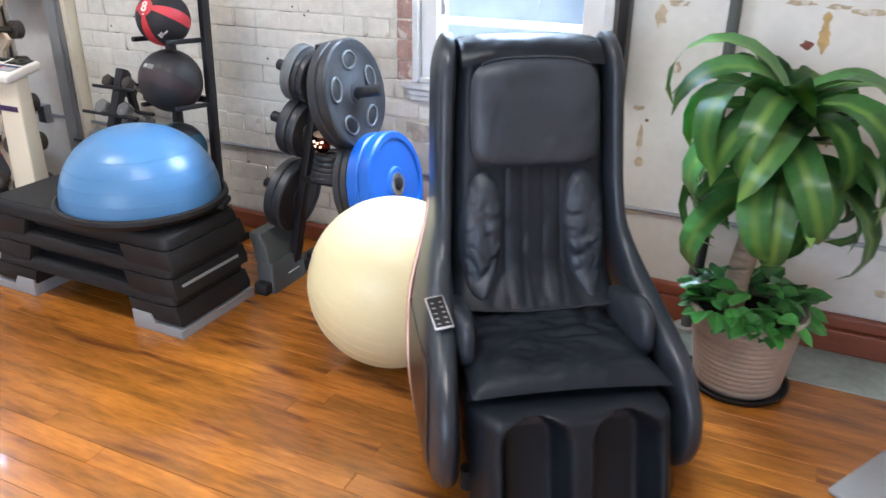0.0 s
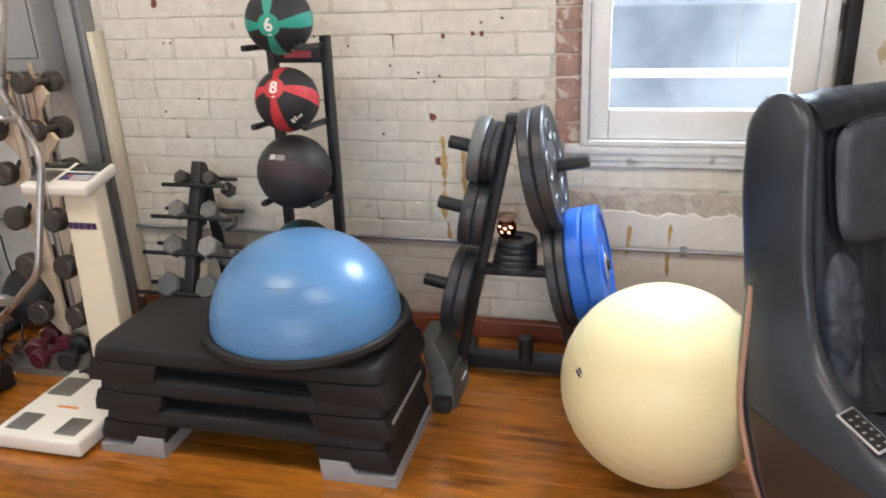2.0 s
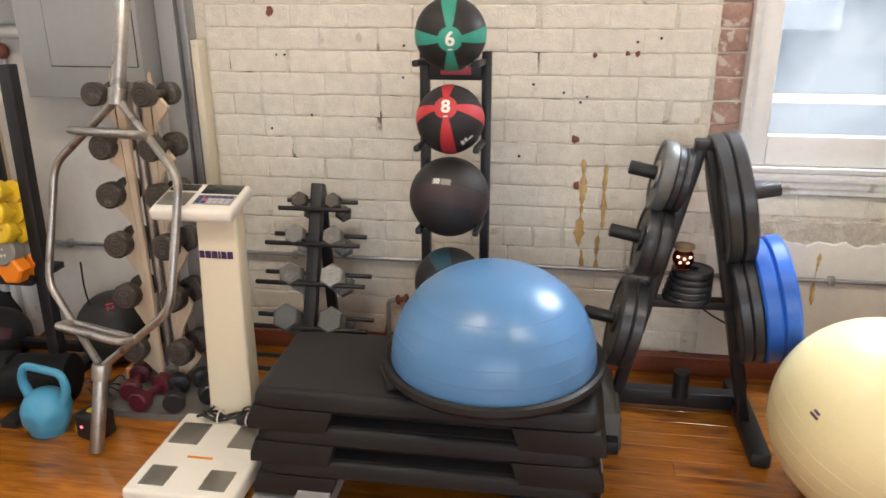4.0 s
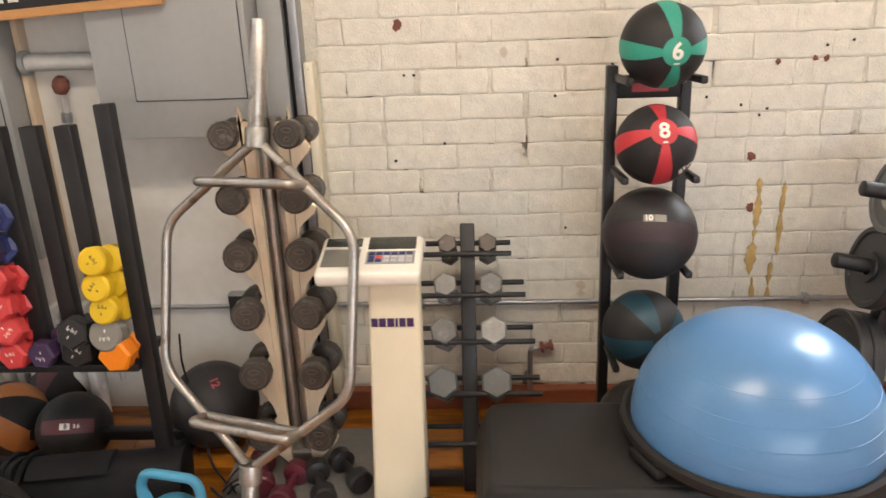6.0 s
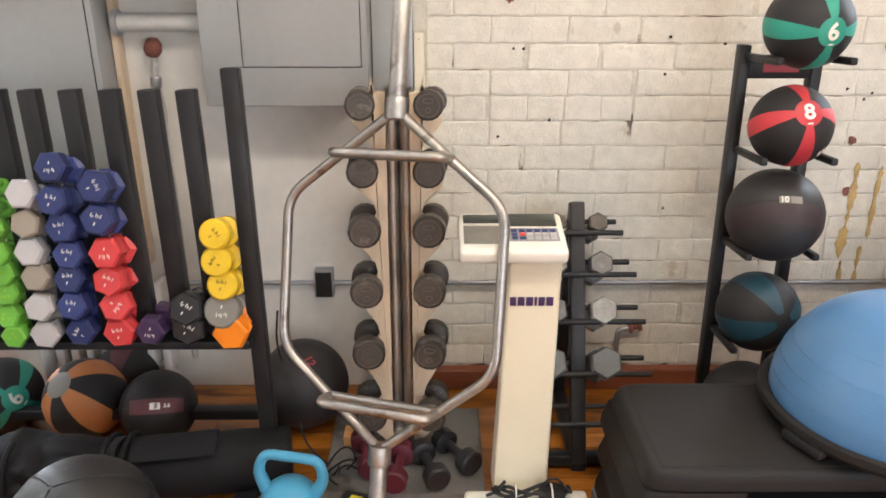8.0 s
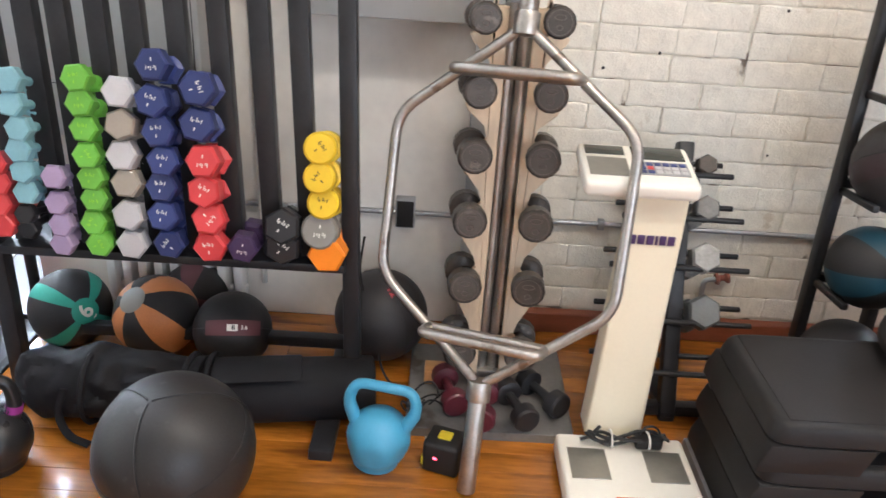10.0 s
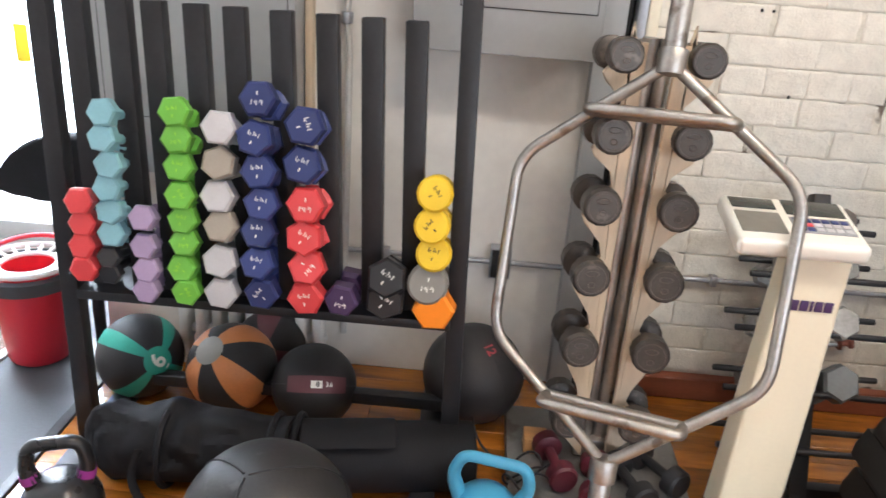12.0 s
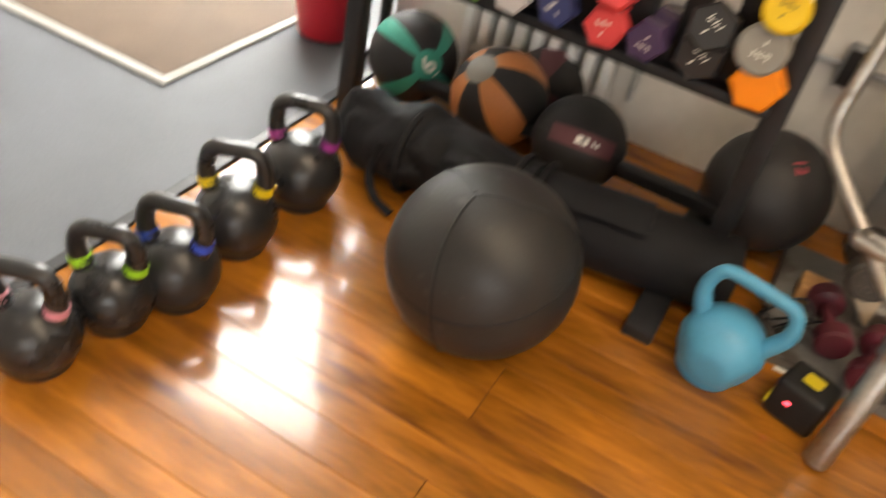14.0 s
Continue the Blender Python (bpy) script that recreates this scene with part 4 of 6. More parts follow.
# ---- plant ----
def strap_leaf(length, width, droop, fold=0.25, n=9):
    """A long arching leaf from the origin along +y."""
    bm = bmesh.new()
    rows, y, z, a = [], 0.0, 0.0, radians(46)
    for i in range(n + 1):
        t = i / n
        w = width / 2 * (math.sin(math.pi * min(1, 0.16 + 0.84 * t)) ** 0.6) * (1 if t < 0.97 else 0.2)
        lift = fold * w
        rows.append([bm.verts.new((-w, y, z + lift)), bm.verts.new((0, y, z)), bm.verts.new((w, y, z + lift))])
        a -= droop * (0.5 + t) / n
        y += length / n * math.cos(a)
        z += length / n * math.sin(a)
    for p, q in zip(rows, rows[1:]):
        for j in range(2):
            bm.faces.new((p[j], p[j + 1], q[j + 1], q[j]))
    bmesh.ops.solidify(bm, geom=bm.faces, thickness=0.0012)
    return bm


def potted_plant():
    rnd = random.Random(11)
    t = thing("potted_plant", "corn plant with long drooping striped leaves in a ribbed pot", "plant", pose(-0.05, 2.70, 0))
    prof = [(0, 0.006), (0.118, 0.006), (0.126, 0.014)]
    for i in range(13):
        z = 0.03 + i * 0.021
        r = 0.128 + 0.034 * z / 0.30
        prof += [(r, z), (r + 0.0012, z + 0.008), (r, z + 0.017)]
    prof += [(0.166, 0.305), (0.172, 0.315), (0.166, 0.325), (0.152, 0.32), (0.15, 0.28), (0, 0.28)]
    part("pot", lathe([(r * 1.20, z) for r, z in prof], 40), "pot", t)
    part("saucer", lathe([(0, 0), (0.172, 0), (0.188, 0.022), (0.178, 0.022), (0.168, 0.006), (0, 0.006)], 36), "black_plastic", t)
    part("soil", lathe([(0, 0.292), (0.08, 0.296), (0.172, 0.285)], 24), "soil", t)
    part("trunk", tube([(-0.06, 0.0, 0.28), (-0.056, 0.004, 0.42), (-0.034, 0.0, 0.58), (-0.012, 0, 0.73)], lambda s: 0.044 - 0.008 * s + 0.003 * math.sin(s * 40), 14), "bark", t)
    part("stem", tube([(-0.012, 0, 0.72), (0.016, -0.01, 0.88), (0.0, -0.01, 1.04)], lambda s: 0.017 - 0.005 * s, 10), "bark", t)
    part("stake", rod((-0.20, 0.12, 0.30), (-0.195, 0.14, 0.50), 0.014, 10), "black_plastic", t, "black plastic support stake")
    kinds = [part("leaf", strap_leaf(l, w, d), "leaf", t, m=Matrix.Translation((0, 0, -50))) for l, w, d in ((0.56, 0.118, 2.9), (0.64, 0.128, 3.2), (0.48, 0.105, 2.5), (0.58, 0.122, 3.4), (0.42, 0.090, 1.9), (0.68, 0.125, 3.5))]
    used = set()
    for i in range(54):
        k = i % len(kinds)
        h = 0.76 + 0.31 * (i / 54) ** 0.8
        m = pose(0.012, -0.006, h, 0, 0, 137.5 * i + rnd.uniform(-12, 12)) @ pose(0, 0.01, 0, rnd.uniform(-24, 10) - 30 + 52 * (i / 54), rnd.uniform(-22, 22), 0)
        sc = Matrix.Scale(rnd.uniform(0.78, 1.05), 4)
        if k not in used:
            used.add(k)
            kinds[k].matrix_basis = m @ sc
        else:
            share(kinds[k], "leaf", t, m @ sc)

    def small_leaf():
        bm = bmesh.new()
        pts = [(0, 0), (0.022, 0.012), (0.030, 0.035), (0.022, 0.062), (0, 0.088), (-0.022, 0.062), (-0.030, 0.035), (-0.022, 0.012)]
        mid = [bm.verts.new((0, y, -0.004 - 0.6 * y * y)) for y in (0.02, 0.06)]
        ring = [bm.verts.new((x, y, 0.25 * abs(x) - 0.6 * y * y)) for x, y in pts]
        for a, b, c in ((0, 1, 0), (1, 2, 0), (2, 3, 1), (3, 4, 1), (4, 5, 1), (5, 6, 1), (6, 7, 0), (7, 0, 0)):
            bm.faces.new((ring[a], ring[b], mid[c]))
        bm.faces.new((mid[0], ring[2], mid[1]))
        bm.faces.new((mid[0], mid[1], ring[6]))
        return bm

    base = None
    for i in range(130):
        a, r = rnd.uniform(0, 2 * math.pi), 0.19 * math.sqrt(rnd.random())
        h = 0.30 + rnd.uniform(0.02, 0.17) * (1.1 - r / 0.25)
        if i > 128:
            r, h = rnd.uniform(0.16, 0.2), rnd.uniform(0.12, 0.30)
        m = pose(r * math.cos(a), r * math.sin(a), h, rnd.uniform(-35, 25), rnd.uniform(-30, 30), math.degrees(a) - 90 + rnd.uniform(-50, 50)) @ Matrix.Scale(rnd.uniform(0.75, 1.3), 4)
        if base is None:
            base = part("small_leaf", small_leaf(), "pothos", t, "glossy small vine leaves round the trunk", m=m)
        else:
            share(base, "small_leaf", t, m)
    for i in range(16):
        a = i * 0.8
        part("vine", tube([(0.1 * math.cos(a), 0.1 * math.sin(a), 0.28), (0.13 * math.cos(a), 0.13 * math.sin(a), 0.37), (0.18 * math.cos(a + 0.3), 0.18 * math.sin(a + 0.3), 0.40)], 0.0025, 5), "pothos", t)


potted_plant()


def support_pole():
    t = thing("pole", "thin grey metal pole behind the plant", "pole")
    part("pole", rod((-0.285, 3.02, 0), (-0.285, 3.02, TOP), 0.022, 14), "grey_dark", t)
    part("base", rod((-0.285, 3.02, 0), (-0.285, 3.02, 0.02), 0.05, 16), "panel_grey", t)
    p = thing("window_post", "dark upright post beside the window", "post")
    part("post", box(-0.712, -0.672, 3.06, 3.142, 0.93, TOP, 0.004), "black_paint", p)


support_pole()


def floor_gadget():
    t = thing("foot_massager", "flat grey foot plate with black grips on the floor", "foot plate", pose(0.53, 2.30, 0, 0, 0, -30))
    part("plate", box(-0.16, 0.22, -0.24, 0.10, 0, 0.022, 0.012, 3), "grey_plastic", t)
    part("grip", box(0.02, 0.07, -0.14, -0.02, 0.022, 0.035, 0.006), "rubber", t)


floor_gadget()


# ---- exercise ball ----
def exercise_ball():
    t = thing("exercise_ball", "large cream-yellow inflated exercise ball on the floor", "ball", pose(-1.284, 2.285, 0.325, 10, 20, 0))
    part("ball", ball(0.325, 64), "ball_cream", t)
    for i in range(9):
        lat = radians(-40 + 10 * i)
        rr = 0.325 * math.cos(lat)
        part("rib", tube([(rr * math.cos(a), rr * math.sin(a), 0.325 * math.sin(lat)) for a in np.linspace(0, 2 * math.pi, 72, endpoint=False)], 0.0005, 5, closed=True), "ball_cream", t)
    bm = bmesh.new()
    for i, w in enumerate((0.03, 0.022)):
        box(-w / 2, w / 2, -0.012 + 0.014 * i, -0.004 + 0.014 * i, 0, 0.0006, bm=bm)
    part("print", wrapped(bm, 0.325), "print_purple", t, m=facing((-0.84, -0.5, 0.15)) )


exercise_ball()


# ---- step platforms, half ball ----
def step_platform(z0, grey_feet):
    """One aerobic step: a lipped shelf on two end legs, with a sunken apron between them."""
    t = thing("aerobic_step", "black plastic aerobic step platform with textured top", "step", pose(-2.68, 2.232, z0), "stacked aerobic steps")
    part("deck", loft([(0.082, -0.532, 0.532, -0.216, 0.216), (0.088, -0.538, 0.538, -0.221, 0.221), (0.104, -0.535, 0.535, -0.220, 0.220), (0.127, -0.527, 0.527, -0.216, 0.216), (0.136, -0.520, 0.520, -0.211, 0.211), (0.140, -0.510, 0.510, -0.204, 0.204)], 0.13, 64), "black_plastic", t)
    part("tread", box(-0.495, 0.495, -0.193, 0.193, 0.1385, 0.1425, 0.002), "step_top", t, "pebbled rubber tread")
    for s in (-1, 1):
        leg = [(s * 0.300, 0.0), (s * 0.272, 0.0815), (s * 0.536, 0.0815), (s * 0.556, 0.030), (s * 0.558, 0.0)]
        part("leg", outline(leg, -0.222, 0.222, 0.010, 2, m=Matrix.Rotation(radians(90), 4, "Z") @ Matrix.Diagonal((1, -1, 1, 1))), "black_plastic", t)
    part("apron", boxes((-0.285, 0.285, -0.168, -0.152, 0.040 if not grey_feet else 0.055, 0.0818, 0.003), (-0.285, 0.285, 0.152, 0.168, 0.040, 0.0818, 0.003), (-0.285, 0.285, -0.15, 0.15, 0.060, 0.0818)), "black_plastic", t, "sunken ribbed underside")
    if grey_feet:
        for s in (-1, 1):
            foot = [(s * 0.302, -0.05), (s * 0.296, 0.030), (s * 0.402, 0.030), (s * 0.424, -0.014), (s * 0.562, -0.014), (s * 0.564, -0.05)]
            part("riser", outline(foot, -0.229, 0.229, 0.004, 2, m=Matrix.Rotation(radians(90), 4, "Z") @ Matrix.Diagonal((1, -1, 1, 1))), "grey_plastic", t, "pale grey plastic riser foot")
    return t


step_platform(0.050, True)
step_platform(0.172, False)
step_platform(0.294, False)


def grey_insert():
    t = thing("step_riser", "grey plastic step riser wedged in the stack", "riser")
    part("block", box(-2.165, -2.128, 2.05, 2.40, 0.176, 0.225, 0.006), "grey_plastic", t)
    r = thing("step_riser", "dark grey plastic step risers nested on the floor", "riser")
    part("lower_block", loft([(0.0, -2.125, -2.03, 2.50, 2.76), (0.13, -2.135, -2.04, 2.51, 2.75), (0.14, -2.13, -2.045, 2.515, 2.745)], 0.22, 40), "grey_dark", r)
    part("upper_block", loft([(0.1405, -2.145, -2.055, 2.515, 2.745), (0.20, -2.155, -2.07, 2.52, 2.74), (0.26, -2.18, -2.11, 2.53, 2.72), (0.268, -2.175, -2.115, 2.535, 2.715)], 0.22, 40), "grey_dark", r)


grey_insert()


def half_ball():
    t = thing("balance_dome", "blue inflated half-ball balance trainer on a black base", "balance trainer", pose(-2.482, 2.243, 0.4375))
    R = 0.326
    prof = [(R, 0.055)] + [(R * math.cos(a) ** 0.9, 0.055 + 0.30 * math.sin(a)) for a in np.linspace(0.06, math.pi / 2 - 0.02, 26)] + [(0, 0.3555)]
    part("dome", lathe(prof, 72), "bosu_blue", t)
    part("base", lathe([(0, 0.0), (0.26, 0.0), (0.335, 0.022), (0.355, 0.045), (0.352, 0.062), (0.340, 0.068), (0.328, 0.060), (0, 0.05)], 72), "black_plastic", t)
    for i, (q, z) in enumerate(((0.985, 0.11), (0.93, 0.16), (0.84, 0.21), (0.71, 0.265))):
        a = math.asin((z - 0.055) / 0.30)
        rr = R * math.cos(a) ** 0.9
        part("ring", tube([(rr * math.cos(b), rr * math.sin(b), z) for b in np.linspace(0, 2 * math.pi, 80, endpoint=False)], 0.0013, 5, closed=True), "bosu_blue", t)
    for a in (115, 295):
        part("grip", box(-0.06, 0.06, 0.328, 0.362, 0.012, 0.040, 0.008, m=pose(0, 0, 0, 0, 0, a)), "black_plastic", t)


half_ball()


# ---- medicine balls ----
def medicine_ball(x, y, z, r, label, look_at, roll=0, stripe="", number="", cap="", band="", tag=True, body="rubber", group="medicine balls", petals=6, wide=17, reach=150):
    """A ball whose numbered pole looks along look_at."""
    t = thing("medicine_ball", label, "ball", Matrix.Translation((x, y, z)) @ facing(look_at) @ pose(0, 0, 0, 0, 0, roll), group)
    part("ball", ball(r, 48), body, t)
    if stripe:
        for i in range(petals):
            a = 360 / petals * i + 90
            part("stripe", patch(r + 0.0012, a - wide, a + wide, 12, reach, 0.35), stripe, t)
    if cap:
        part("cap", patch(r + 0.0022, 0, 360, 0, 19), cap, t)
    if number:
        part("number", wrapped(writing(number, r * 0.52), r + 0.0026), "print_white", t)
        bm = sheet((-r * 0.06, r * 0.06, -r * 0.29, -r * 0.25))
        part("unit_mark", wrapped(bm, r + 0.0026), "print_white", t)
    if band:
        part("band", patch(r + 0.0012, -180, 180, 62, 88), band, t, m=pose(0, 0, 0, 90, 0, 0) @ pose(0, 0, 0, 0, 0, 0))
    if stripe and stripe != "orange_rubber":
        part("logo", wrapped(sheet((-r * .2, -r * .10, -r * .10, r * .08), (-r * .07, r * .0, -r * .06, r * .10), (r * .03, r * .2, -r * .05, r * .02)), r + 0.0012), "print_white", t,
         m=facing((0.55, -0.75, 0.38)))
    if not stripe:
        part("seam", tube([((r - .0004) * math.cos(a), 0, (r - .0004) * math.sin(a)) for a in np.linspace(0, 2 * math.pi, 72, endpoint=False)], 0.0016, 5, closed=True), "dark_cable", t)
    return t


medicine_ball(-2.684, 2.70, 1.445, 0.121, "black medicine ball with green stripes, numbered 6", (0.12, -1, -0.06), 2, "green_rubber", "6", "green_rubber", petals=4, wide=15)
medicine_ball(-2.687, 2.70, 1.157, 0.119, "black medicine ball with red stripes, numbered 8", (0.0, -0.85, 0.50), 3, "red_rubber", "8", "red_rubber", petals=4, wide=15)
t10 = medicine_ball(-2.690, 2.70, 0.877, 0.144, "plain dark medicine ball with a small 10 label", (-0.10, -0.80, 0.60), 0, body="rubber_dusty", band="maroon_faint")
part("label_plate", wrapped(sheet((-0.030, 0.0, -0.011, 0.011), (0.002, 0.036, -0.011, 0.011)), 0.1455), "grey_vinyl", t10)
part("number", wrapped(writing("10", 0.024), 0.1462), "print_white", t10, m=pose(0, 0, 0, 0, -6, 0))
medicine_ball(-2.692, 2.70, 0.545, 0.130, "black medicine ball with dark teal stripes", (0.25, -1, 0.2), 20, "teal_rubber", "", "", petals=4, wide=22)


def ball_rack():
    t = thing("ball_rack", "tall black steel rack holding medicine balls against the wall", "rack")
    for x in (-2.800, -2.575):
        part("upright", bar((x, 2.80, 0.02), (x, 2.85, 1.375), 0.034, 0.045, 0.005), "black_paint", t)
        part("foot", bar((x, 2.45, 0.02), (x, 2.98, 0.02), 0.045, 0.04, 0.005, up=(0, 0, 1)), "black_paint", t)
    part("header", box(-2.783, -2.592, 2.828, 2.852, 1.275, 1.345, 0.004), "black_paint", t)
    part("logo", box(-2.74, -2.63, 2.826, 2.8285, 1.295, 1.322, 0.0005), "print_red", t)
    for z in (0.06, 0.43, 0.76):
        part("cross_bar", box(-2.783, -2.592, 2.81, 2.835, z, z + 0.03, 0.004), "black_paint", t)
    for zc, r in ((1.445, 0.121), (1.157, 0.119), (0.877, 0.144), (0.545, 0.13)):
        for x in (-2.79, -2.585):
            part("support_arm", bar((x, 2.83, zc - r * 0.86), (x, 2.60, zc - r * 0.72), 0.022, 0.022, 0.006, up=(0, 0, 1)), "black_paint", t)


ball_rack()
medicine_ball(-2.69, 2.70, 0.20, 0.14, "dark medicine ball on the rack's bottom shelf", (0, -1, 0.3), 0, body="rubber_dusty")


# ---- weight tree ----
def plate(t_parent, name, label, r, w, mat, m, holes=0, hub=True, group="weight plates"):
    t = thing(name, label, "weight plate", m, group)
    prof = [(0.027, -w / 2), (r * 0.30, -w / 2), (r * 0.34, -w * 0.36), (r * 0.82, -w * 0.36), (r * 0.86, -w / 2), (r * 0.97, -w / 2), (r, -w * 0.36),
            (r, w * 0.36), (r * 0.97, w / 2), (r * 0.86, w / 2), (r * 0.82, w * 0.36), (r * 0.34, w * 0.36), (r * 0.30, w / 2), (0.027, w / 2), (0.027, -w / 2)]
    part("disc", lathe(prof, 48), mat, t)
    if holes:
        for i in range(holes):
            a = 360 / holes * i + 20
            # The disc is uncut: a dark block paints the shade of each opening.
            part("grip_slot", box(r * 0.50, r * 0.74, -r * 0.17, r * 0.17, w * 0.30, w * 0.40, 0.006, m=pose(0, 0, 0, 0, 0, a)), "dark_cable", t, "dark block standing in for a shaded grip opening")
            part("slot_rim", tube([(r * 0.62 + r * 0.15 * math.cos(b), r * 0.21 * math.sin(b), w * 0.38) for b in np.linspace(0, 2 * math.pi, 20, endpoint=False)], 0.006, 6, closed=True), "plate_grey", t, m=pose(0, 0, 0, 0, 0, a))
    if hub:
        part("hub", lathe([(0.026, w / 2 - 0.004), (0.05, w / 2 - 0.004), (0.048, w / 2 + 0.003), (0.026, w / 2 + 0.003)], 24), "steel" if mat != "plate_iron" else "plate_iron", t)
    return t


def weight_tree():
    cx, cy = -1.82, 2.70
    t = thing("weight_tree", "black steel A-frame weight plate tree", "weight rack")
    for s in (-1, 1):
        part("leg", bar((cx + s * 0.012, cy, 1.10), (cx + s * 0.245, cy, 0.05), 0.04, 0.055, 0.006), "black_paint", t)
        part("foot", bar((cx + s * 0.26, 2.46, 0.03), (cx + s * 0.26, 3.0, 0.03), 0.07, 0.055, 0.008, up=(0, 0, 1)), "black_paint", t)
    part("base_bar", box(cx - 0.24, cx + 0.24, 2.80, 2.86, 0.02, 0.085, 0.006), "black_paint", t)
    part("post", rod((cx + 0.02, 2.78, 0.08), (cx + 0.02, 2.78, 0.19), 0.03, 16), "black_paint", t)
    part("shelf_bar", box(cx - 0.16, cx + 0.17, cy - 0.03, cy + 0.03, 0.50, 0.53, 0.005), "black_paint", t)
    part("apex_cap", box(cx - 0.035, cx + 0.035, cy - 0.03, cy + 0.03, 1.075, 1.11, 0.006), "black_paint", t)
    # pegs: side, height on the leg
    pegs = {}
    for key, s, z in (("lt", -1, 0.965), ("lm", -1, 0.735), ("lb", -1, 0.415), ("rt", 1, 0.905), ("rb", 1, 0.52)):
        p = Vector((cx + s * (0.035 + 0.222 * (0.96 - z)), cy, z))
        d = Vector((s * 0.975, 0, 0.20)).normalized()
        part("peg", rod(p, p + d * 0.215, 0.024, 20, bevel=0.004), "black_paint", t)
        pegs[key] = (p, d)

    def on(key, off, r, w, mat, label, holes=0):
        p, d = pegs[key]
        drop = Vector((0, 0, -0.004))
        z = d if d.x > 0 else d
        m = Matrix.Translation(p + d * off + drop) @ z.to_track_quat("Z", "Y").to_matrix().to_4x4()
        plate(None, "weight_plate", label, r, w, mat, m, holes)

    on("lt", 0.035, 0.112, 0.026, "plate_iron", "small black weight plate on a peg")
    on("lt", 0.062, 0.112, 0.026, "plate_iron", "small black weight plate on a peg")
    on("lt", 0.100, 0.122, 0.045, "plate_grey", "grey iron weight plate on a peg")
    on("lm", 0.040, 0.128, 0.040, "plate_iron", "black rubber weight plate on a peg")
    on("lm", 0.085, 0.132, 0.045, "plate_iron", "black rubber weight plate on a peg")
    on("lb", 0.040, 0.168, 0.042, "plate_iron", "black rubber weight plate on a peg")
    on("lb", 0.084, 0.168, 0.042, "plate_iron", "black rubber weight plate on a peg")
    on("rt", 0.030, 0.225, 0.045, "plate_iron", "large black grip weight plate on a peg")
    on("rt", 0.077, 0.225, 0.045, "plate_iron", "large black grip weight plate with five grey openings", 5)
    on("rb", 0.030, 0.215, 0.036, "plate_iron", "black rubber weight plate on a peg")
    on("rb", 0.068, 0.215, 0.036, "plate_iron", "black rubber weight plate on a peg")
    on("rb", 0.116, 0.225, 0.056, "plate_blue", "blue rubber bumper plate on a peg")
    on("rb", 0.174, 0.225, 0.056, "plate_blue", "blue rubber bumper plate with grey hub")
    for i in range(5):
        plate(None, "weight_plate", "small black plate in a flat stack", 0.085 - 0.003 * i, 0.022, "plate_iron", pose(cx - 0.01 + 0.003 * i, cy, 0.542 + 0.0235 * i), 0, False, "stacked small plates")
    l = thing("tea_light_lamp", "small amber glass globe lamp glowing on the plate stack", "lamp", pose(cx - 0.036, cy - 0.01, 0.6485))
    part("bowl", lathe([(0, 0.0), (0.018, 0.0), (0.030, 0.012), (0.037, 0.030), (0.038, 0.042), (0.033, 0.060), (0.027, 0.070), (0.024, 0.070), (0.030, 0.059), (0.035, 0.042), (0.034, 0.030), (0.027, 0.014), (0.016, 0.004), (0, 0.004)], 28), "amber_glass", l)
    part("rim", lathe([(0, 0.0705), (0.027, 0.0705), (0.037, 0.078), (0.036, 0.088), (0.022, 0.093), (0, 0.094)], 28), "bark", l, "brown lid on the lamp")
    for ang, z in ((-128, 0.052), (-92, 0.047), (-56, 0.052), (-112, 0.033), (-70, 0.033)):
        a = math.radians(ang)
        part("light_bulb", cushion(0.009, 0.009, 0.009, 1, 1, 6, m=Matrix.Translation((0.0345 * math.cos(a), 0.0345 * math.sin(a), z))), "lamp_glow", l)
    s = thing("paper_slip", "small white paper slip on the tree's base", "paper")
    part("sheet", box(-2.10, -2.03, 2.62, 2.70, 0.0595, 0.0615, 0.0004, m=None), "print_white", s)
    cabl = thing("cable", "thin black cable hanging behind the tree", "cable")
    part("wire", tube(rounded([(cx + 0.0, 2.86, 0.50), (cx + 0.10, 2.88, 0.40), (cx + 0.25, 2.94, 0.30), (cx + 0.32, 3.0, 0.02)], 0.08), 0.004, 6), "dark_cable", cabl)


weight_tree()


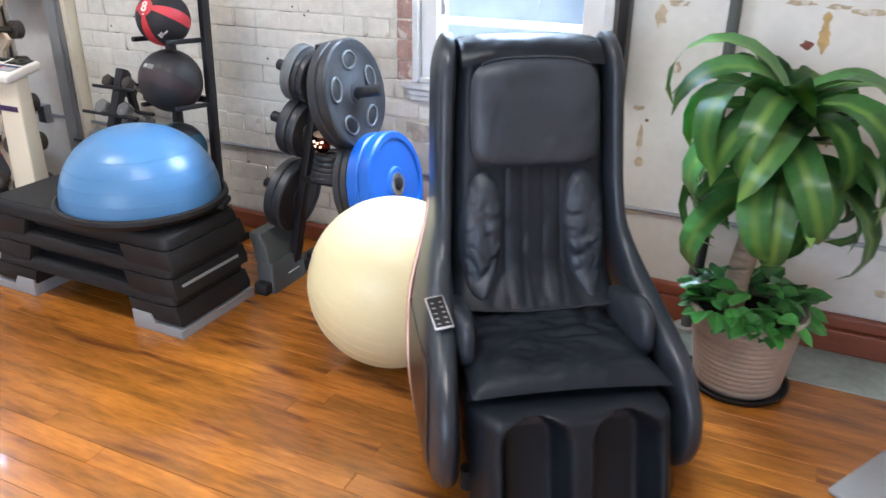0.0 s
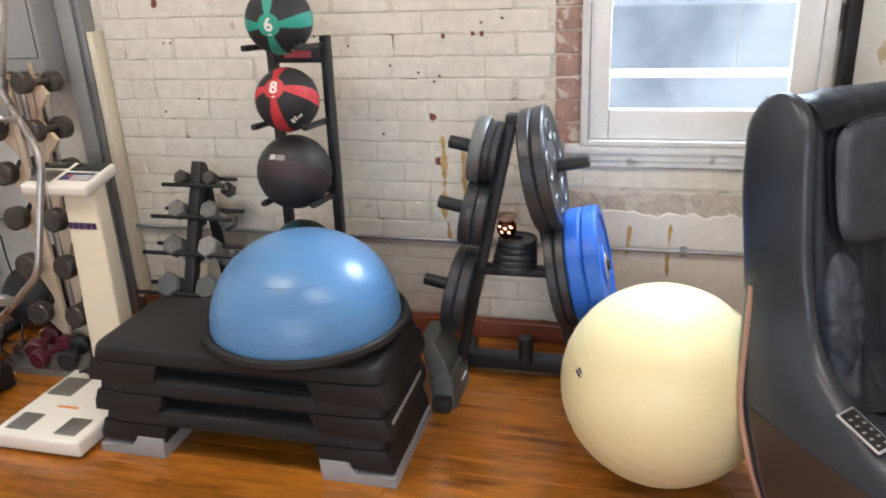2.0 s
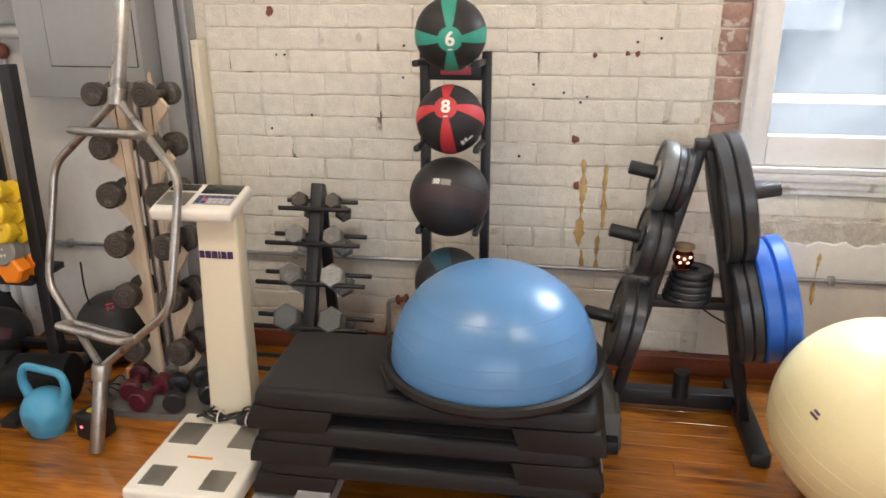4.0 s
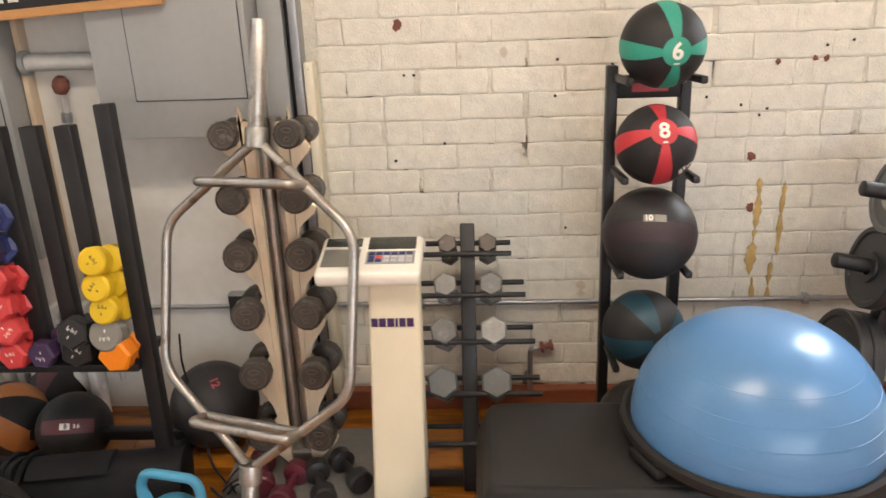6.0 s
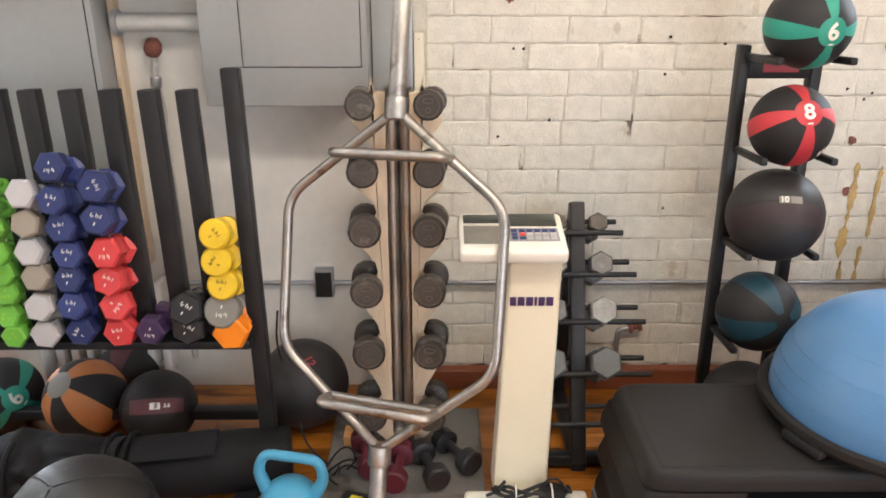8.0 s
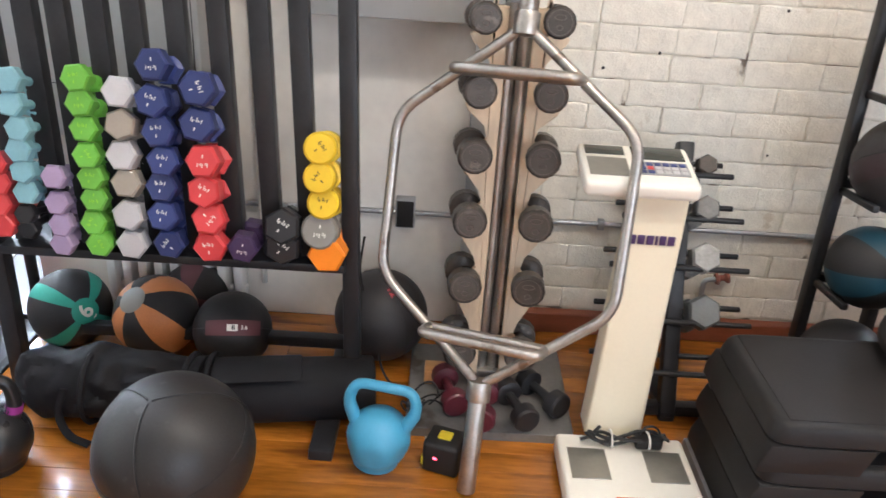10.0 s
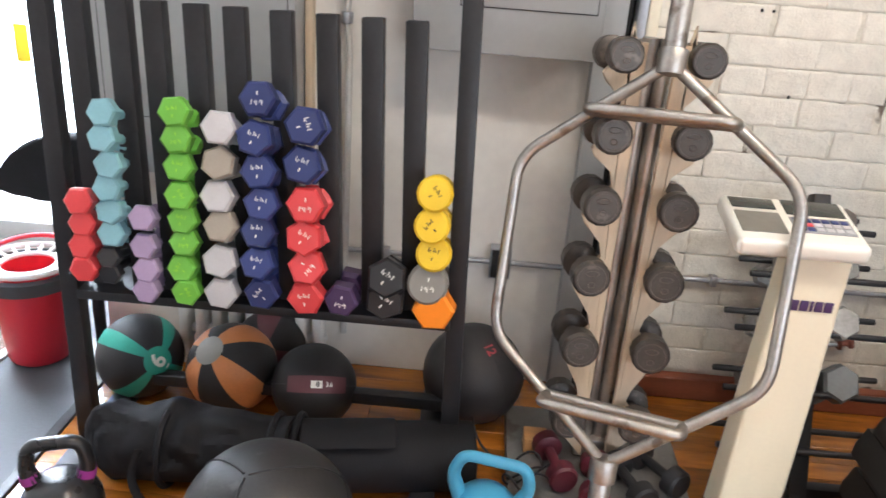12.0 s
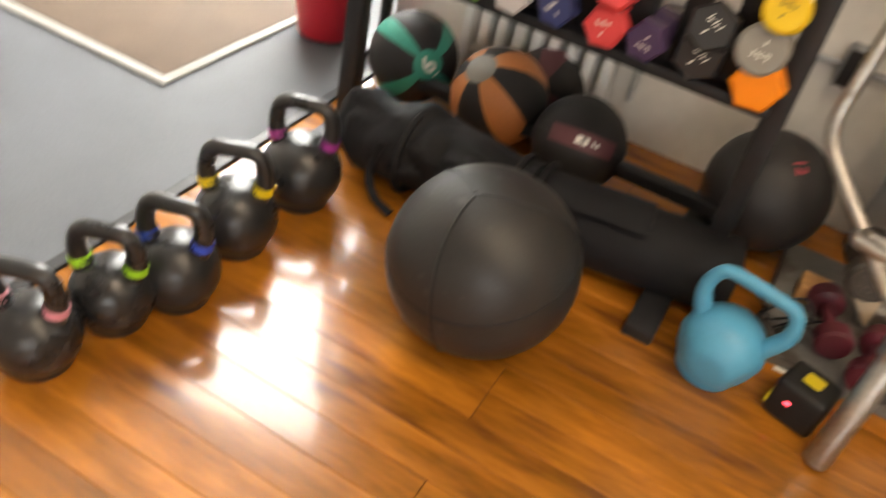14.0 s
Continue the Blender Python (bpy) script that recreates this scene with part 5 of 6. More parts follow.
# ---- small hex dumbbell rack ----
def hex_dumbbell(r, length, label, m, mat="hex_iron", group="hex dumbbells", handle="steel", sides=6, name="dumbbell", face=None, mark=True):
    """Axis along y; the front head at -y."""
    t = thing(name, label, "dumbbell", m, group)
    hl = r * 1.15
    for s in (-1, 1):
        y0, y1 = s * length / 2, s * (length / 2 - hl)
        bm = bmesh.new()
        c = [(r * 0.86, y0), (r, y0 - s * r * 0.16), (r, y1 + s * r * 0.16), (r * 0.7, y1)]
        lathe([(0, c[0][1])] + c + [(0, c[-1][1])], sides, bm, Matrix.Rotation(radians(-90), 4, "X"))
        part("head", bm, mat, t, smooth=sides > 8)
    part("handle", rod((0, -length / 2 + hl * 0.9, 0), (0, length / 2 - hl * 0.9, 0), r * 0.36, 12), handle, t)
    if mark:
        bm = bmesh.new()
        y0, y1 = -length / 2 - 0.0008, -length / 2 + 0.001
        for k in range(5):
            x0, h = (-0.36 + 0.14 * k) * r, (0.20, 0.15, 0.24, 0.16, 0.19)[k] * r
            box(x0, x0 + r * 0.045, y0, y1, r * .10, r * .10 + h, bm=bm, m=pose(0, 0, 0, 0, (8, -9, 10, -3, 6)[k], 0))
            z1 = r * .10 + h * (0.0, 0.5, 0.85, 0.4, 0.9)[k]
            box(x0 + r * 0.03, x0 + r * 0.10, y0, y1, z1, z1 + r * 0.035, bm=bm)
        box(-r * .05, r * .02, y0, y1, -r * .36, -r * .17, bm=bm, m=pose(0, 0, 0, 0, 6, 0))
        part("marking", bm, face or "print_white", t)
    return t


def emblem(t, r, length):
    """Raised casting marks on the front of an iron head."""
    y = -length / 2 - 0.0002
    part("rim", tube([(r * 0.74 * math.cos(a), y, r * 0.74 * math.sin(a)) for a in np.linspace(0, 2 * math.pi, 24, endpoint=False)], r * 0.022, 6, closed=True), "dumbbell_mark", t)
    for z, w in ((0.30, 0.34), (-0.30, 0.18)):
        part("casting_mark", tube([(r * w * math.cos(a), y, r * (z + 0.15 * math.sin(a))) for a in np.linspace(0, 2 * math.pi, 16, endpoint=False)], r * 0.03, 6, closed=True), "dumbbell_mark", t)


def small_rack():
    x = -3.262
    t = thing("dumbbell_stand", "narrow black A-frame stand with paired rods for dumbbells", "rack")
    part("upright", bar((x, 2.60, 0.01), (x, 2.945, 0.84), 0.05, 0.05, 0.006), "black_paint", t)
    part("back_leg", bar((x, 3.06, 0.01), (x, 2.96, 0.82), 0.045, 0.03, 0.006), "black_paint", t)
    part("base_bar", bar((x, 2.58, 0.02), (x, 3.09, 0.02), 0.05, 0.035, 0.006, up=(0, 0, 1)), "black_paint", t)
    part("foot", bar((x - 0.20, 2.62, 0.03), (x + 0.24, 2.62, 0.03), 0.04, 0.04, 0.006, up=(0, 0, 1)), "black_paint", t)
    rows = ((0.755, 0.150, 0.035, 2.925), (0.625, 0.195, 0.044, 2.872), (0.478, 0.225, 0.051, 2.812), (0.315, 0.245, 0.058, 2.745))
    for z, w, r, y in rows + ((0.16, 0.25, 0, 2.68),):
        for dy in (-0.055, 0.055):
            part("rod", rod((x - w, y + dy, z), (x + w, y + dy, z), 0.0095, 12, bevel=0.002), "black_paint", t)
    for z, w, r, y in rows:
        for s in (-1, 1):
            hx = x + s * (0.030 + r + 0.004)
            hex_dumbbell(r, 0.17 + r * 0.9, "worn grey iron hex dumbbell resting on rods" if r > 0.04 else "small dark hex dumbbell resting on rods",
                         pose(hx, y + 0.045, z - 0.022, -34, 0, 0) @ pose(0, 0, 0, 0, 30 if s > 0 else 22, 0), "plate_grey" if r > 0.055 else "hex_iron" if r > 0.04 else "dumbbell_iron", mark=False)


small_rack()


# ---- body scale ----
def body_scale():
    t = thing("body_scale", "cream body-composition scale with column and display", "scale")
    base = part("platform", box(-3.655, -3.275, 1.93, 2.40, 0.012, 0.078, 0.014, 3), "scale_white", t)
    for x0, x1, y0, y1 in ((-3.63, -3.52, 2.20, 2.33), (-3.41, -3.30, 2.20, 2.33), (-3.615, -3.525, 1.965, 2.07), (-3.405, -3.315, 1.965, 2.07)):
        part("electrode", box(x0, x1, y0, y1, 0.077, 0.0815, 0.004), "electrode", base, "dull metal foot electrode")
    part("label_strip", box(-3.52, -3.43, 2.125, 2.135, 0.077, 0.0800, 0.0005), "orange_vinyl", base)
    for x in (-3.62, -3.31):
        for y in (1.97, 2.36):
            part("foot", rod((x, y, 0), (x, y, 0.014), 0.02, 12), "rubber", base)
    col = outline([(2.405, 0.07), (2.50, 0.07), (2.49, 0.875), (2.415, 0.875)], -3.570, -3.396, 0.012, 3)
    for v in col.verts:
        v.co.x = -3.462 + (v.co.x + 3.483) * (1 - 0.16 * v.co.z / 0.86) - 0.021 * (1 - v.co.z / 0.86)
    part("column", col, "scale_cream", t)
    for i, (x, w) in enumerate(((-3.533, .018), (-3.511, .020), (-3.487, .020), (-3.463, .007), (-3.452, .018), (-3.430, .020))):
        part("logo", box(x, x + w, 2.4095, 2.4130, 0.706, 0.732, 0.0003, m=pose(0, 0, 0, 0, 0, 0)), "print_purple", t)
    hm = pose(-3.530, 2.465, 0.893, 12, 0, 0) @ Matrix.Diagonal((0.96, 0.82, 1, 1))
    head = part("head", box(-0.155, 0.155, -0.125, 0.125, -0.026, 0.020, 0.014, 3, m=hm), "scale_white", t, "off-white tilted console")
    part("screen", box(-0.01, 0.135, 0.03, 0.11, 0.019, 0.0225, 0.002, m=hm), "display", head)
    part("printer_slot", box(-0.14, -0.03, 0.05, 0.105, 0.019, 0.0225, 0.002, m=hm), "display", head)
    part("paper_bay", box(-0.14, -0.03, -0.08, 0.03, 0.019, 0.0225, 0.003, m=hm), "electrode", head)
    part("keypad", box(-0.01, 0.135, -0.065, 0.015, 0.019, 0.0225, 0.002, m=hm), "grey_plastic", head)
    for i in range(6):
        for j in range(3):
            mat = ("red_vinyl" if i == 1 and j == 1 else "navy_vinyl" if (i < 2 or j == 2) else "white_vinyl")
            part("key", box(-0.003 + 0.0225 * i, 0.015 + 0.0225 * i, -0.058 + 0.023 * j, -0.040 + 0.023 * j, 0.0225, 0.025, 0.001, m=hm), mat, head)
    w = thing("power_cable", "bundled black power cable lying on the scale", "cable")
    rnd = random.Random(3)
    for k in range(4):
        pts = [(-3.59 + 0.02 * k, 2.36 + rnd.uniform(-.02, .02), 0.095 + .01 * k)]
        for i in range(6):
            pts.append((-3.56 + 0.045 * i + rnd.uniform(-.01, .01), 2.36 + rnd.uniform(-0.03, 0.03), 0.095 + rnd.uniform(-0.006, 0.022)))
        part("loop", tube(rounded(pts, 0.03), 0.0055, 7), "dark_cable", w)
    part("plug", box(-3.43, -3.35, 2.33, 2.37, 0.083, 0.115, 0.008), "black_plastic", w)
    for x in (-3.50, -3.39):
        part("tie", tube([(x, 2.355 + 0.03 * math.cos(a), 0.10 + 0.022 * math.sin(a)) for a in np.linspace(0, 2 * math.pi, 18, endpoint=False)], 0.003, 6, closed=True), "print_white", w, "white cable tie")
    part("loop", tube([(-3.385 + 0.03 * math.cos(a), 2.36 + 0.004 * math.sin(a), 0.115 + 0.03 * math.sin(a)) for a in np.linspace(0, 5.4, 20)], 0.004, 6), "dark_cable", w)


body_scale()


# ---- dumbbell tower ----
TOWER = (1.240, 1.048, 0.866, 0.669, 0.455, 0.222)


def tower():
    t = thing("dumbbell_tower", "steel post dumbbell tower with scalloped cream side boards", "rack")
    for x in (-3.875, -3.832):
        part("post", rod((x, 2.71, 0.03), (x, 2.71, 1.27), 0.021, 16), "steel", t)
    part("spine", box(-3.90, -3.81, 2.735, 2.765, 0.03, 1.26, 0.004), "steel", t)
    for s in (-1, 1):
        pts = [(0.015, 0.05)]
        for z in reversed(TOWER):
            pts += [(0.105, z - 0.075), (0.115, z - 0.055), (0.085, z - 0.02), (0.045, z + 0.03), (0.055, z + 0.07)]
        pts += [(0.060, 1.262), (0.015, 1.262)]
        bm = outline([(p, z) for p, z in pts], -0.011, 0.011, 0.003, 2, m=pose(-3.853 + s * 0.020, 2.668, 0, 0, 0, -90 * s))
        part("side_board", bm, "wood_cream", t, "cream board with notches for dumbbells")
    part("base", outline([(2.44, 0.0), (2.44, 0.03), (2.90, 0.045), (2.92, 0.0)], -4.11, -3.585, 0.008, 2), "base_grey", t, "grey metal base plate")
    part("collar", box(-3.91, -3.80, 2.67, 2.77, 0.04, 0.10, 0.006), "steel", t)
    rad = (0.043, 0.047, 0.050, 0.051, 0.052, 0.052)
    for z, r in zip(TOWER, rad):
        for s, x in ((-1, -3.955), (1, -3.760)):
            m = pose(x + s * 0.004, 2.665, z - 0.008, -6, 0, -s * 4)
            d = hex_dumbbell(r, 0.20, "dark brown-grey iron round-head dumbbell slotted in the tower", m, "dumbbell_iron", "tower dumbbells", "dumbbell_iron", 14, mark=False)
            emblem(d, r, 0.20)


tower()


# ---- hex trap bar ----
def trap_bar():
    foot, top = Vector((-3.922, 2.205, 0.0)), Vector((-3.83, 2.655, 1.555))
    u = (top - foot).normalized()
    w = Vector((0.935, -0.355, 0))
    w = (w - u * w.dot(u)).normalized()
    n = w.cross(u)          # towards the room
    if n.y > 0:
        n = -n
    L = (top - foot).length
    at = lambda s, a, b=0.0: foot + u * s + w * a + n * b
    t = thing("trap_bar", "worn steel hexagonal trap bar leaning on the dumbbell tower", "barbell")
    k = L / 1.63
    part("sleeve", rod(at(0.004, 0), at(0.30 * k, 0), 0.0255, 20, bevel=0.003), "steel", t)
    part("sleeve", rod(at(1.31 * k, 0), at(L, 0), 0.0255, 20, bevel=0.003), "steel", t)
    for s in (0.305, 1.295):
        part("collar", rod(at((s - 0.03) * k, 0), at((s + 0.03) * k, 0), 0.034, 20, bevel=0.004), "steel", t)
    for s in (-1, 1):
        pts = [at(0.33 * k, s * 0.015), at(0.585 * k, s * 0.328), at(1.035 * k, s * 0.328), at(1.28 * k, s * 0.015)]
        part("frame_tube", tube(rounded(pts, 0.06, 6), 0.0145, 12), "steel", t)
    for s, hw, lift in ((0.455, 0.165, 0.075), (1.165, 0.165, 0.07)):
        part("handle", rod(at(s * k, -hw), at(s * k, hw), 0.0145, 14), "steel", t)
        pts = [at(s * k, -hw + 0.0), at(s * k, -hw, lift), at(s * k, hw, lift), at(s * k, hw)]
        part("raised_handle", tube(rounded(pts, 0.03), 0.0145, 12), "steel", t)


trap_bar()


# ---- vinyl dumbbell rack ----
RACK_X0, RACK_X1 = -5.338, -4.283


def dumbbell_rack():
    t = thing("dumbbell_rack", "black steel rack with upright slots full of coloured dumbbells", "rack")
    for x in (RACK_X0, RACK_X1):
        part("upright", bar((x, 2.560, 0.03), (x - 0.034, 2.640, 1.335), 0.05, 0.05, 0.005), "black_paint", t)
        part("foot", box(x - 0.10 if x > -5 else x - 0.035, x - 0.03 if x > -5 else x + 0.035, 2.30, 3.0, 0.0, 0.035, 0.005), "black_paint", t)
    xs = (-5.255, -5.146, -5.060, -4.957, -4.860, -4.746, -4.634, -4.524, -4.418)
    for x in xs:
        part("divider", bar((x, 2.592, 0.53), (x - 0.028, 2.636, 1.275), 0.054, 0.046, 0.004), "black_paint", t)
    part("tray", box(RACK_X0 + 0.026, RACK_X1 - 0.026, 2.528, 2.74, 0.500, 0.528, 0.006), "black_paint", t)
    part("lower_rail", box(RACK_X0 + 0.026, RACK_X1 - 0.026, 2.745, 2.785, 0.10, 0.14, 0.005), "black_paint", t)
    return t


dumbbell_rack()


def vinyl_column(x, zs, mat, r, label, sides=6, jitter=0.006, face="print_white", mark=True, seed=0):
    rnd = random.Random(seed + int(x * -1000))
    first = None
    for i, z in enumerate(zs):
        low = i == 0 and z < 0.62
        m = pose(x + rnd.uniform(-jitter, jitter), 2.562 + rnd.uniform(-0.008, 0.006), z - (0.004 if low else 0.020), -3 if low else rnd.uniform(-19, -13), 0, rnd.uniform(-3, 3)) @ pose(0, 0, 0, 0, rnd.choice((0, 60, -60, 30, 8, 180, 120)) + rnd.uniform(-9, 9), 0)
        if first is None:
            first = hex_dumbbell(r, 0.155, label, m, mat, "vinyl dumbbells", mat, sides, face=face, mark=mark)
        else:
            copy_thing(first, m)


vinyl_column(-5.262, [0.612, 0.672, 0.735, 0.80], "red_vinyl", 0.037, "small red vinyl-coated dumbbell in a rack slot", mark=False)
vinyl_column(-5.190, [0.600, 0.650], "black_vinyl", 0.030, "small dark vinyl-coated dumbbell in a rack slot", mark=False)
vinyl_column(-5.176, [0.715, 0.775, 0.840, 0.900, 0.962, 1.025], "teal_vinyl", 0.037, "pale teal vinyl-coated dumbbell in a rack slot", mark=False)
vinyl_column(-5.097, [0.565, 0.628, 0.690, 0.764], "lavender_vinyl", 0.036, "lavender vinyl-coated dumbbell in a rack slot", mark=False)
vinyl_column(-4.998, [0.572, 0.638, 0.706, 0.772, 0.835, 0.905, 0.975, 1.042], "green_vinyl", 0.039, "lime green vinyl-coated dumbbell in a rack slot", mark=True, face="lime_tape")
vinyl_column(-4.902, [0.575, 0.668, 0.838, 1.012], "white_vinyl", 0.045, "off-white vinyl-coated dumbbell in a rack slot", mark=False)
vinyl_column(-4.899, [0.757, 0.922], "beige_vinyl", 0.044, "beige-grey vinyl-coated dumbbell in a rack slot", mark=False)
vinyl_column(-4.803, [0.583, 0.667, 0.750, 0.832, 0.912, 0.995, 1.085], "navy_vinyl", 0.046, "navy blue vinyl-coated dumbbell with white lettering marks")
vinyl_column(-4.690, [0.937, 1.035], "navy_vinyl", 0.050, "navy blue vinyl-coated dumbbell with white lettering marks")
vinyl_column(-4.688, [0.580, 0.667, 0.754, 0.840], "red_vinyl", 0.049, "red vinyl-coated dumbbell with white lettering marks")
vinyl_column(-4.593, [0.582], "purple_vinyl", 0.046, "dark purple vinyl-coated dumbbell in a rack slot")
vinyl_column(-4.478, [0.590, 0.655], "black_vinyl", 0.054, "black vinyl-coated dumbbell with white lettering marks")
vinyl_column(-4.366, [0.733, 0.812, 0.892], "yellow_vinyl", 0.045, "yellow round vinyl dumbbell in a rack slot", 20, face="black_vinyl")
vinyl_column(-4.375, [0.652], "grey_vinyl", 0.053, "grey round vinyl dumbbell in a rack slot", 20)
vinyl_column(-4.355, [0.580], "orange_vinyl", 0.056, "bright orange vinyl hex dumbbell in a rack slot", mark=False)

medicine_ball(-5.305, 2.85, 0.140, 0.136, "black medicine ball with green stripes, numbered 6, under the rack", (0.71, -0.64, 0.30), 45, "green_rubber", "6", "green_rubber", petals=4, wide=14, group="balls under the rack")
medicine_ball(-4.995, 2.82, 0.145, 0.142, "black and orange panelled medicine ball under the rack", (-0.31, -0.58, 0.76), 68, "orange_rubber", "", "grey_vinyl", petals=4, wide=24, group="balls under the rack")
t8 = medicine_ball(-4.722, 2.78, 0.133, 0.132, "black medicine ball with a dark red band, numbered 8", (0.25, -0.80, 0.55), -6, group="balls under the rack")
part("band", wrapped(sheet((-0.095, 0.095, -0.026, 0.026), n=14), 0.1322), "maroon_rubber", t8)
part("label_plate", wrapped(sheet((-0.02, 0.014, -0.011, 0.011)), 0.1330), "print_white", t8)
part("number", wrapped(writing("8", 0.022), 0.1338), "dark_cable", t8)
part("number", wrapped(writing("3.6", 0.018), 0.1329), "print_white", t8, m=pose(0, 0, 0, 0, 15, 0))
medicine_ball(-4.925, 3.02, 0.125, 0.12, "dark maroon-black medicine ball behind the others", (0.1, -1, 0.4), 0, "maroon_rubber", petals=3, wide=25, group="balls under the rack")
t12 = medicine_ball(-4.225, 2.885, 0.165, 0.163, "large matt black medicine ball numbered 12 beside the rack", (0.25, -0.49, 0.84), -78, body="rubber_dusty", group="balls under the rack")
part("number", wrapped(writing("12", 0.042), 0.164), "print_red", t12)


# ---- bag, slam ball, kettlebells, floor things ----
def gym_bag():
    t = thing("sand_bag", "long black canvas workout bag with straps on the floor", "bag")
    ends = ((-5.29, 2.47, 0.10), (-5.1, 2.46, 0.122), (-4.9, 2.45, 0.128), (-4.72, 2.45, 0.120))
    path = [tuple(np.interp(k, (0, 0.33, 0.68, 1), [e[c] for e in ends]) for c in range(3)) for k in np.linspace(0, 1, 64)]
    bm = tube(path, lambda s: 0.106 * min(1, (0.02 + 7 * s) ** 0.5) * (1 + 0.05 * math.sin(s * 19)), 44, squash=0.92)
    for v in bm.verts:
        k = folds(v.co.x * 9, v.co.z * 13 + v.co.y * 9, 4.0)
        v.co += Vector((0, -0.016 * k, 0.016 * k + 0.026 * noise.noise(v.co * 8)))
        v.co.z = max(v.co.z, 0.003)
    part("sack", bm, "canvas", t, "slumped black canvas sack")
    part("roll", rod((-4.74, 2.46, 0.101), (-4.215, 2.545, 0.101), 0.099, 36, bevel=0.012), "canvas", t, "smooth black padded roll")
    for x in (-5.05, -4.76, -4.70):
        y = 2.455 + 0.16 * max(0, x + 4.74)
        part("strap", tube([(x, y + 0.112 * math.cos(a), 0.112 + 0.109 * math.sin(a)) for a in np.linspace(0, 2 * math.pi, 30, endpoint=False)], 0.010, 6, closed=True), "canvas", t)
    part("flap", outline([(-0.07, 0.0), (-0.03, 0.022), (0.03, 0.024), (0.07, 0.0)], -0.13, 0.13, 0.006, 2, m=pose(-4.56, 2.47, 0.194, 0, 0, 9)), "canvas", t)
    part("badge", rod((-4.70, 2.352, 0.13), (-4.70, 2.340, 0.128), 0.017, 18, bevel=0.002), "grey_vinyl", t, "round pale badge")
    part("hanging_strap", tube(rounded([(-5.1, 2.36, 0.16), (-5.12, 2.335, 0.09), (-5.09, 2.32, 0.02), (-5.02, 2.30, 0.012)], 0.04), 0.012, 8, squash=0.35), "canvas", t)


gym_bag()


def slam_ball():
    t = thing("slam_ball", "large black leather wall ball with stitched panels", "ball", Matrix.Translation((-4.679, 2.083, 0.200)) @ facing((-0.14, -0.28, 0.95)) @ pose(0, 0, 0, 0, 0, 15))
    part("ball", ball(0.2, 56), "slam_leather", t)
    for k in range(3):
        a0 = 120 * k + 30
        pts = []
        for i in range(26):
            p = radians(2 + 120 * i / 25)
            lon = radians(a0 + 10 * math.sin(p))
            pts.append((0.2 * math.sin(p) * math.cos(lon), 0.2 * math.sin(p) * math.sin(lon), 0.2 * math.cos(p)))
        part("seam", tube(pts, 0.0032, 6), "dark_cable", t)
    part("seam", tube([(0.2 * math.sin(radians(75)) * math.cos(a), 0.2 * math.sin(radians(75)) * math.sin(a), 0.2 * math.cos(radians(75))) for a in np.linspace(0, 2 * math.pi, 60, endpoint=False)], 0.002, 6, closed=True), "dark_cable", t)


slam_ball()


def kettlebell(x, y, r, turn, mat, label, tape=None, handle=0.0175, group="kettlebells in a row", wide=0.62, flat=False, tilt=0):
    t = thing("kettlebell", label, "kettlebell", pose(x, y, 0, 0, tilt, turn), group)
    prof = [(0, 0), (r * 0.62, 0), (r * 0.72, 0.006)] + [(r * math.cos(a), r * 0.92 + r * math.sin(a)) for a in np.linspace(-0.72, 1.25, 18)] + [(0, r * 1.90)]
    bm = lathe(prof, 36)
    if flat:
        # pressed flat panels round the lower half, as on a vinyl-dipped casting
        for v in bm.verts:
            for k in range(6):
                a = radians(60 * k + 30)
                d = Vector((math.cos(a) * 0.985, math.sin(a) * 0.985, -0.17))
                over = (v.co - Vector((0, 0, r * 0.92))).dot(d) - r * 0.90
                if over > 0:
                    v.co -= d * over * 0.9
            v.co.z = max(v.co.z, 0.0)
    part("body", bm, mat, t)
    w, top = r * wide * 1.12, r * 2.82
    pts = [(-w * 0.74, 0, r * 1.45), (-w * 1.04, 0, r * 2.15), (-w * 0.84, 0, top), (w * 0.84, 0, top), (w * 1.04, 0, r * 2.15), (w * 0.74, 0, r * 1.45)]
    part("handle", tube(rounded(pts, r * 0.42, 8), lambda s: handle * (1.0 + 0.35 * abs(2 * s - 1) ** 3), 16), mat, t)
    if tape:
        for s in (-1, 1):
            part("tape_band", rod((s * w * 0.90, 0, r * 1.78), (s * w * 0.98, 0, r * 2.0), handle * 1.36, 14, r2=handle * 1.26), tape, t, "coloured tape band on the handle horn")
    return t


for x, y, r, tape, word, a in ((-5.233, 2.212, 0.098, "purple_tape", "purple", 20), (-5.236, 1.978, 0.093, "tag_yellow", "yellow", 24), (-5.214, 1.776, 0.087, "blue_tape", "blue", 20), (-5.262, 1.652, 0.082, "lime_tape", "lime green", 24), (-5.286, 1.494, 0.083, "pink_tape", "pink", 22)):
    kettlebell(x, y, r, a, "kettlebell_iron", "black cast-iron kettlebell with %s tape on the handle" % word, tape)
kettlebell(-4.188, 2.318, 0.094, -6, "kettlebell_blue", "sky-blue coated kettlebell standing on the wooden floor", None, 0.0150, "single kettlebell", 0.92, True, 5)


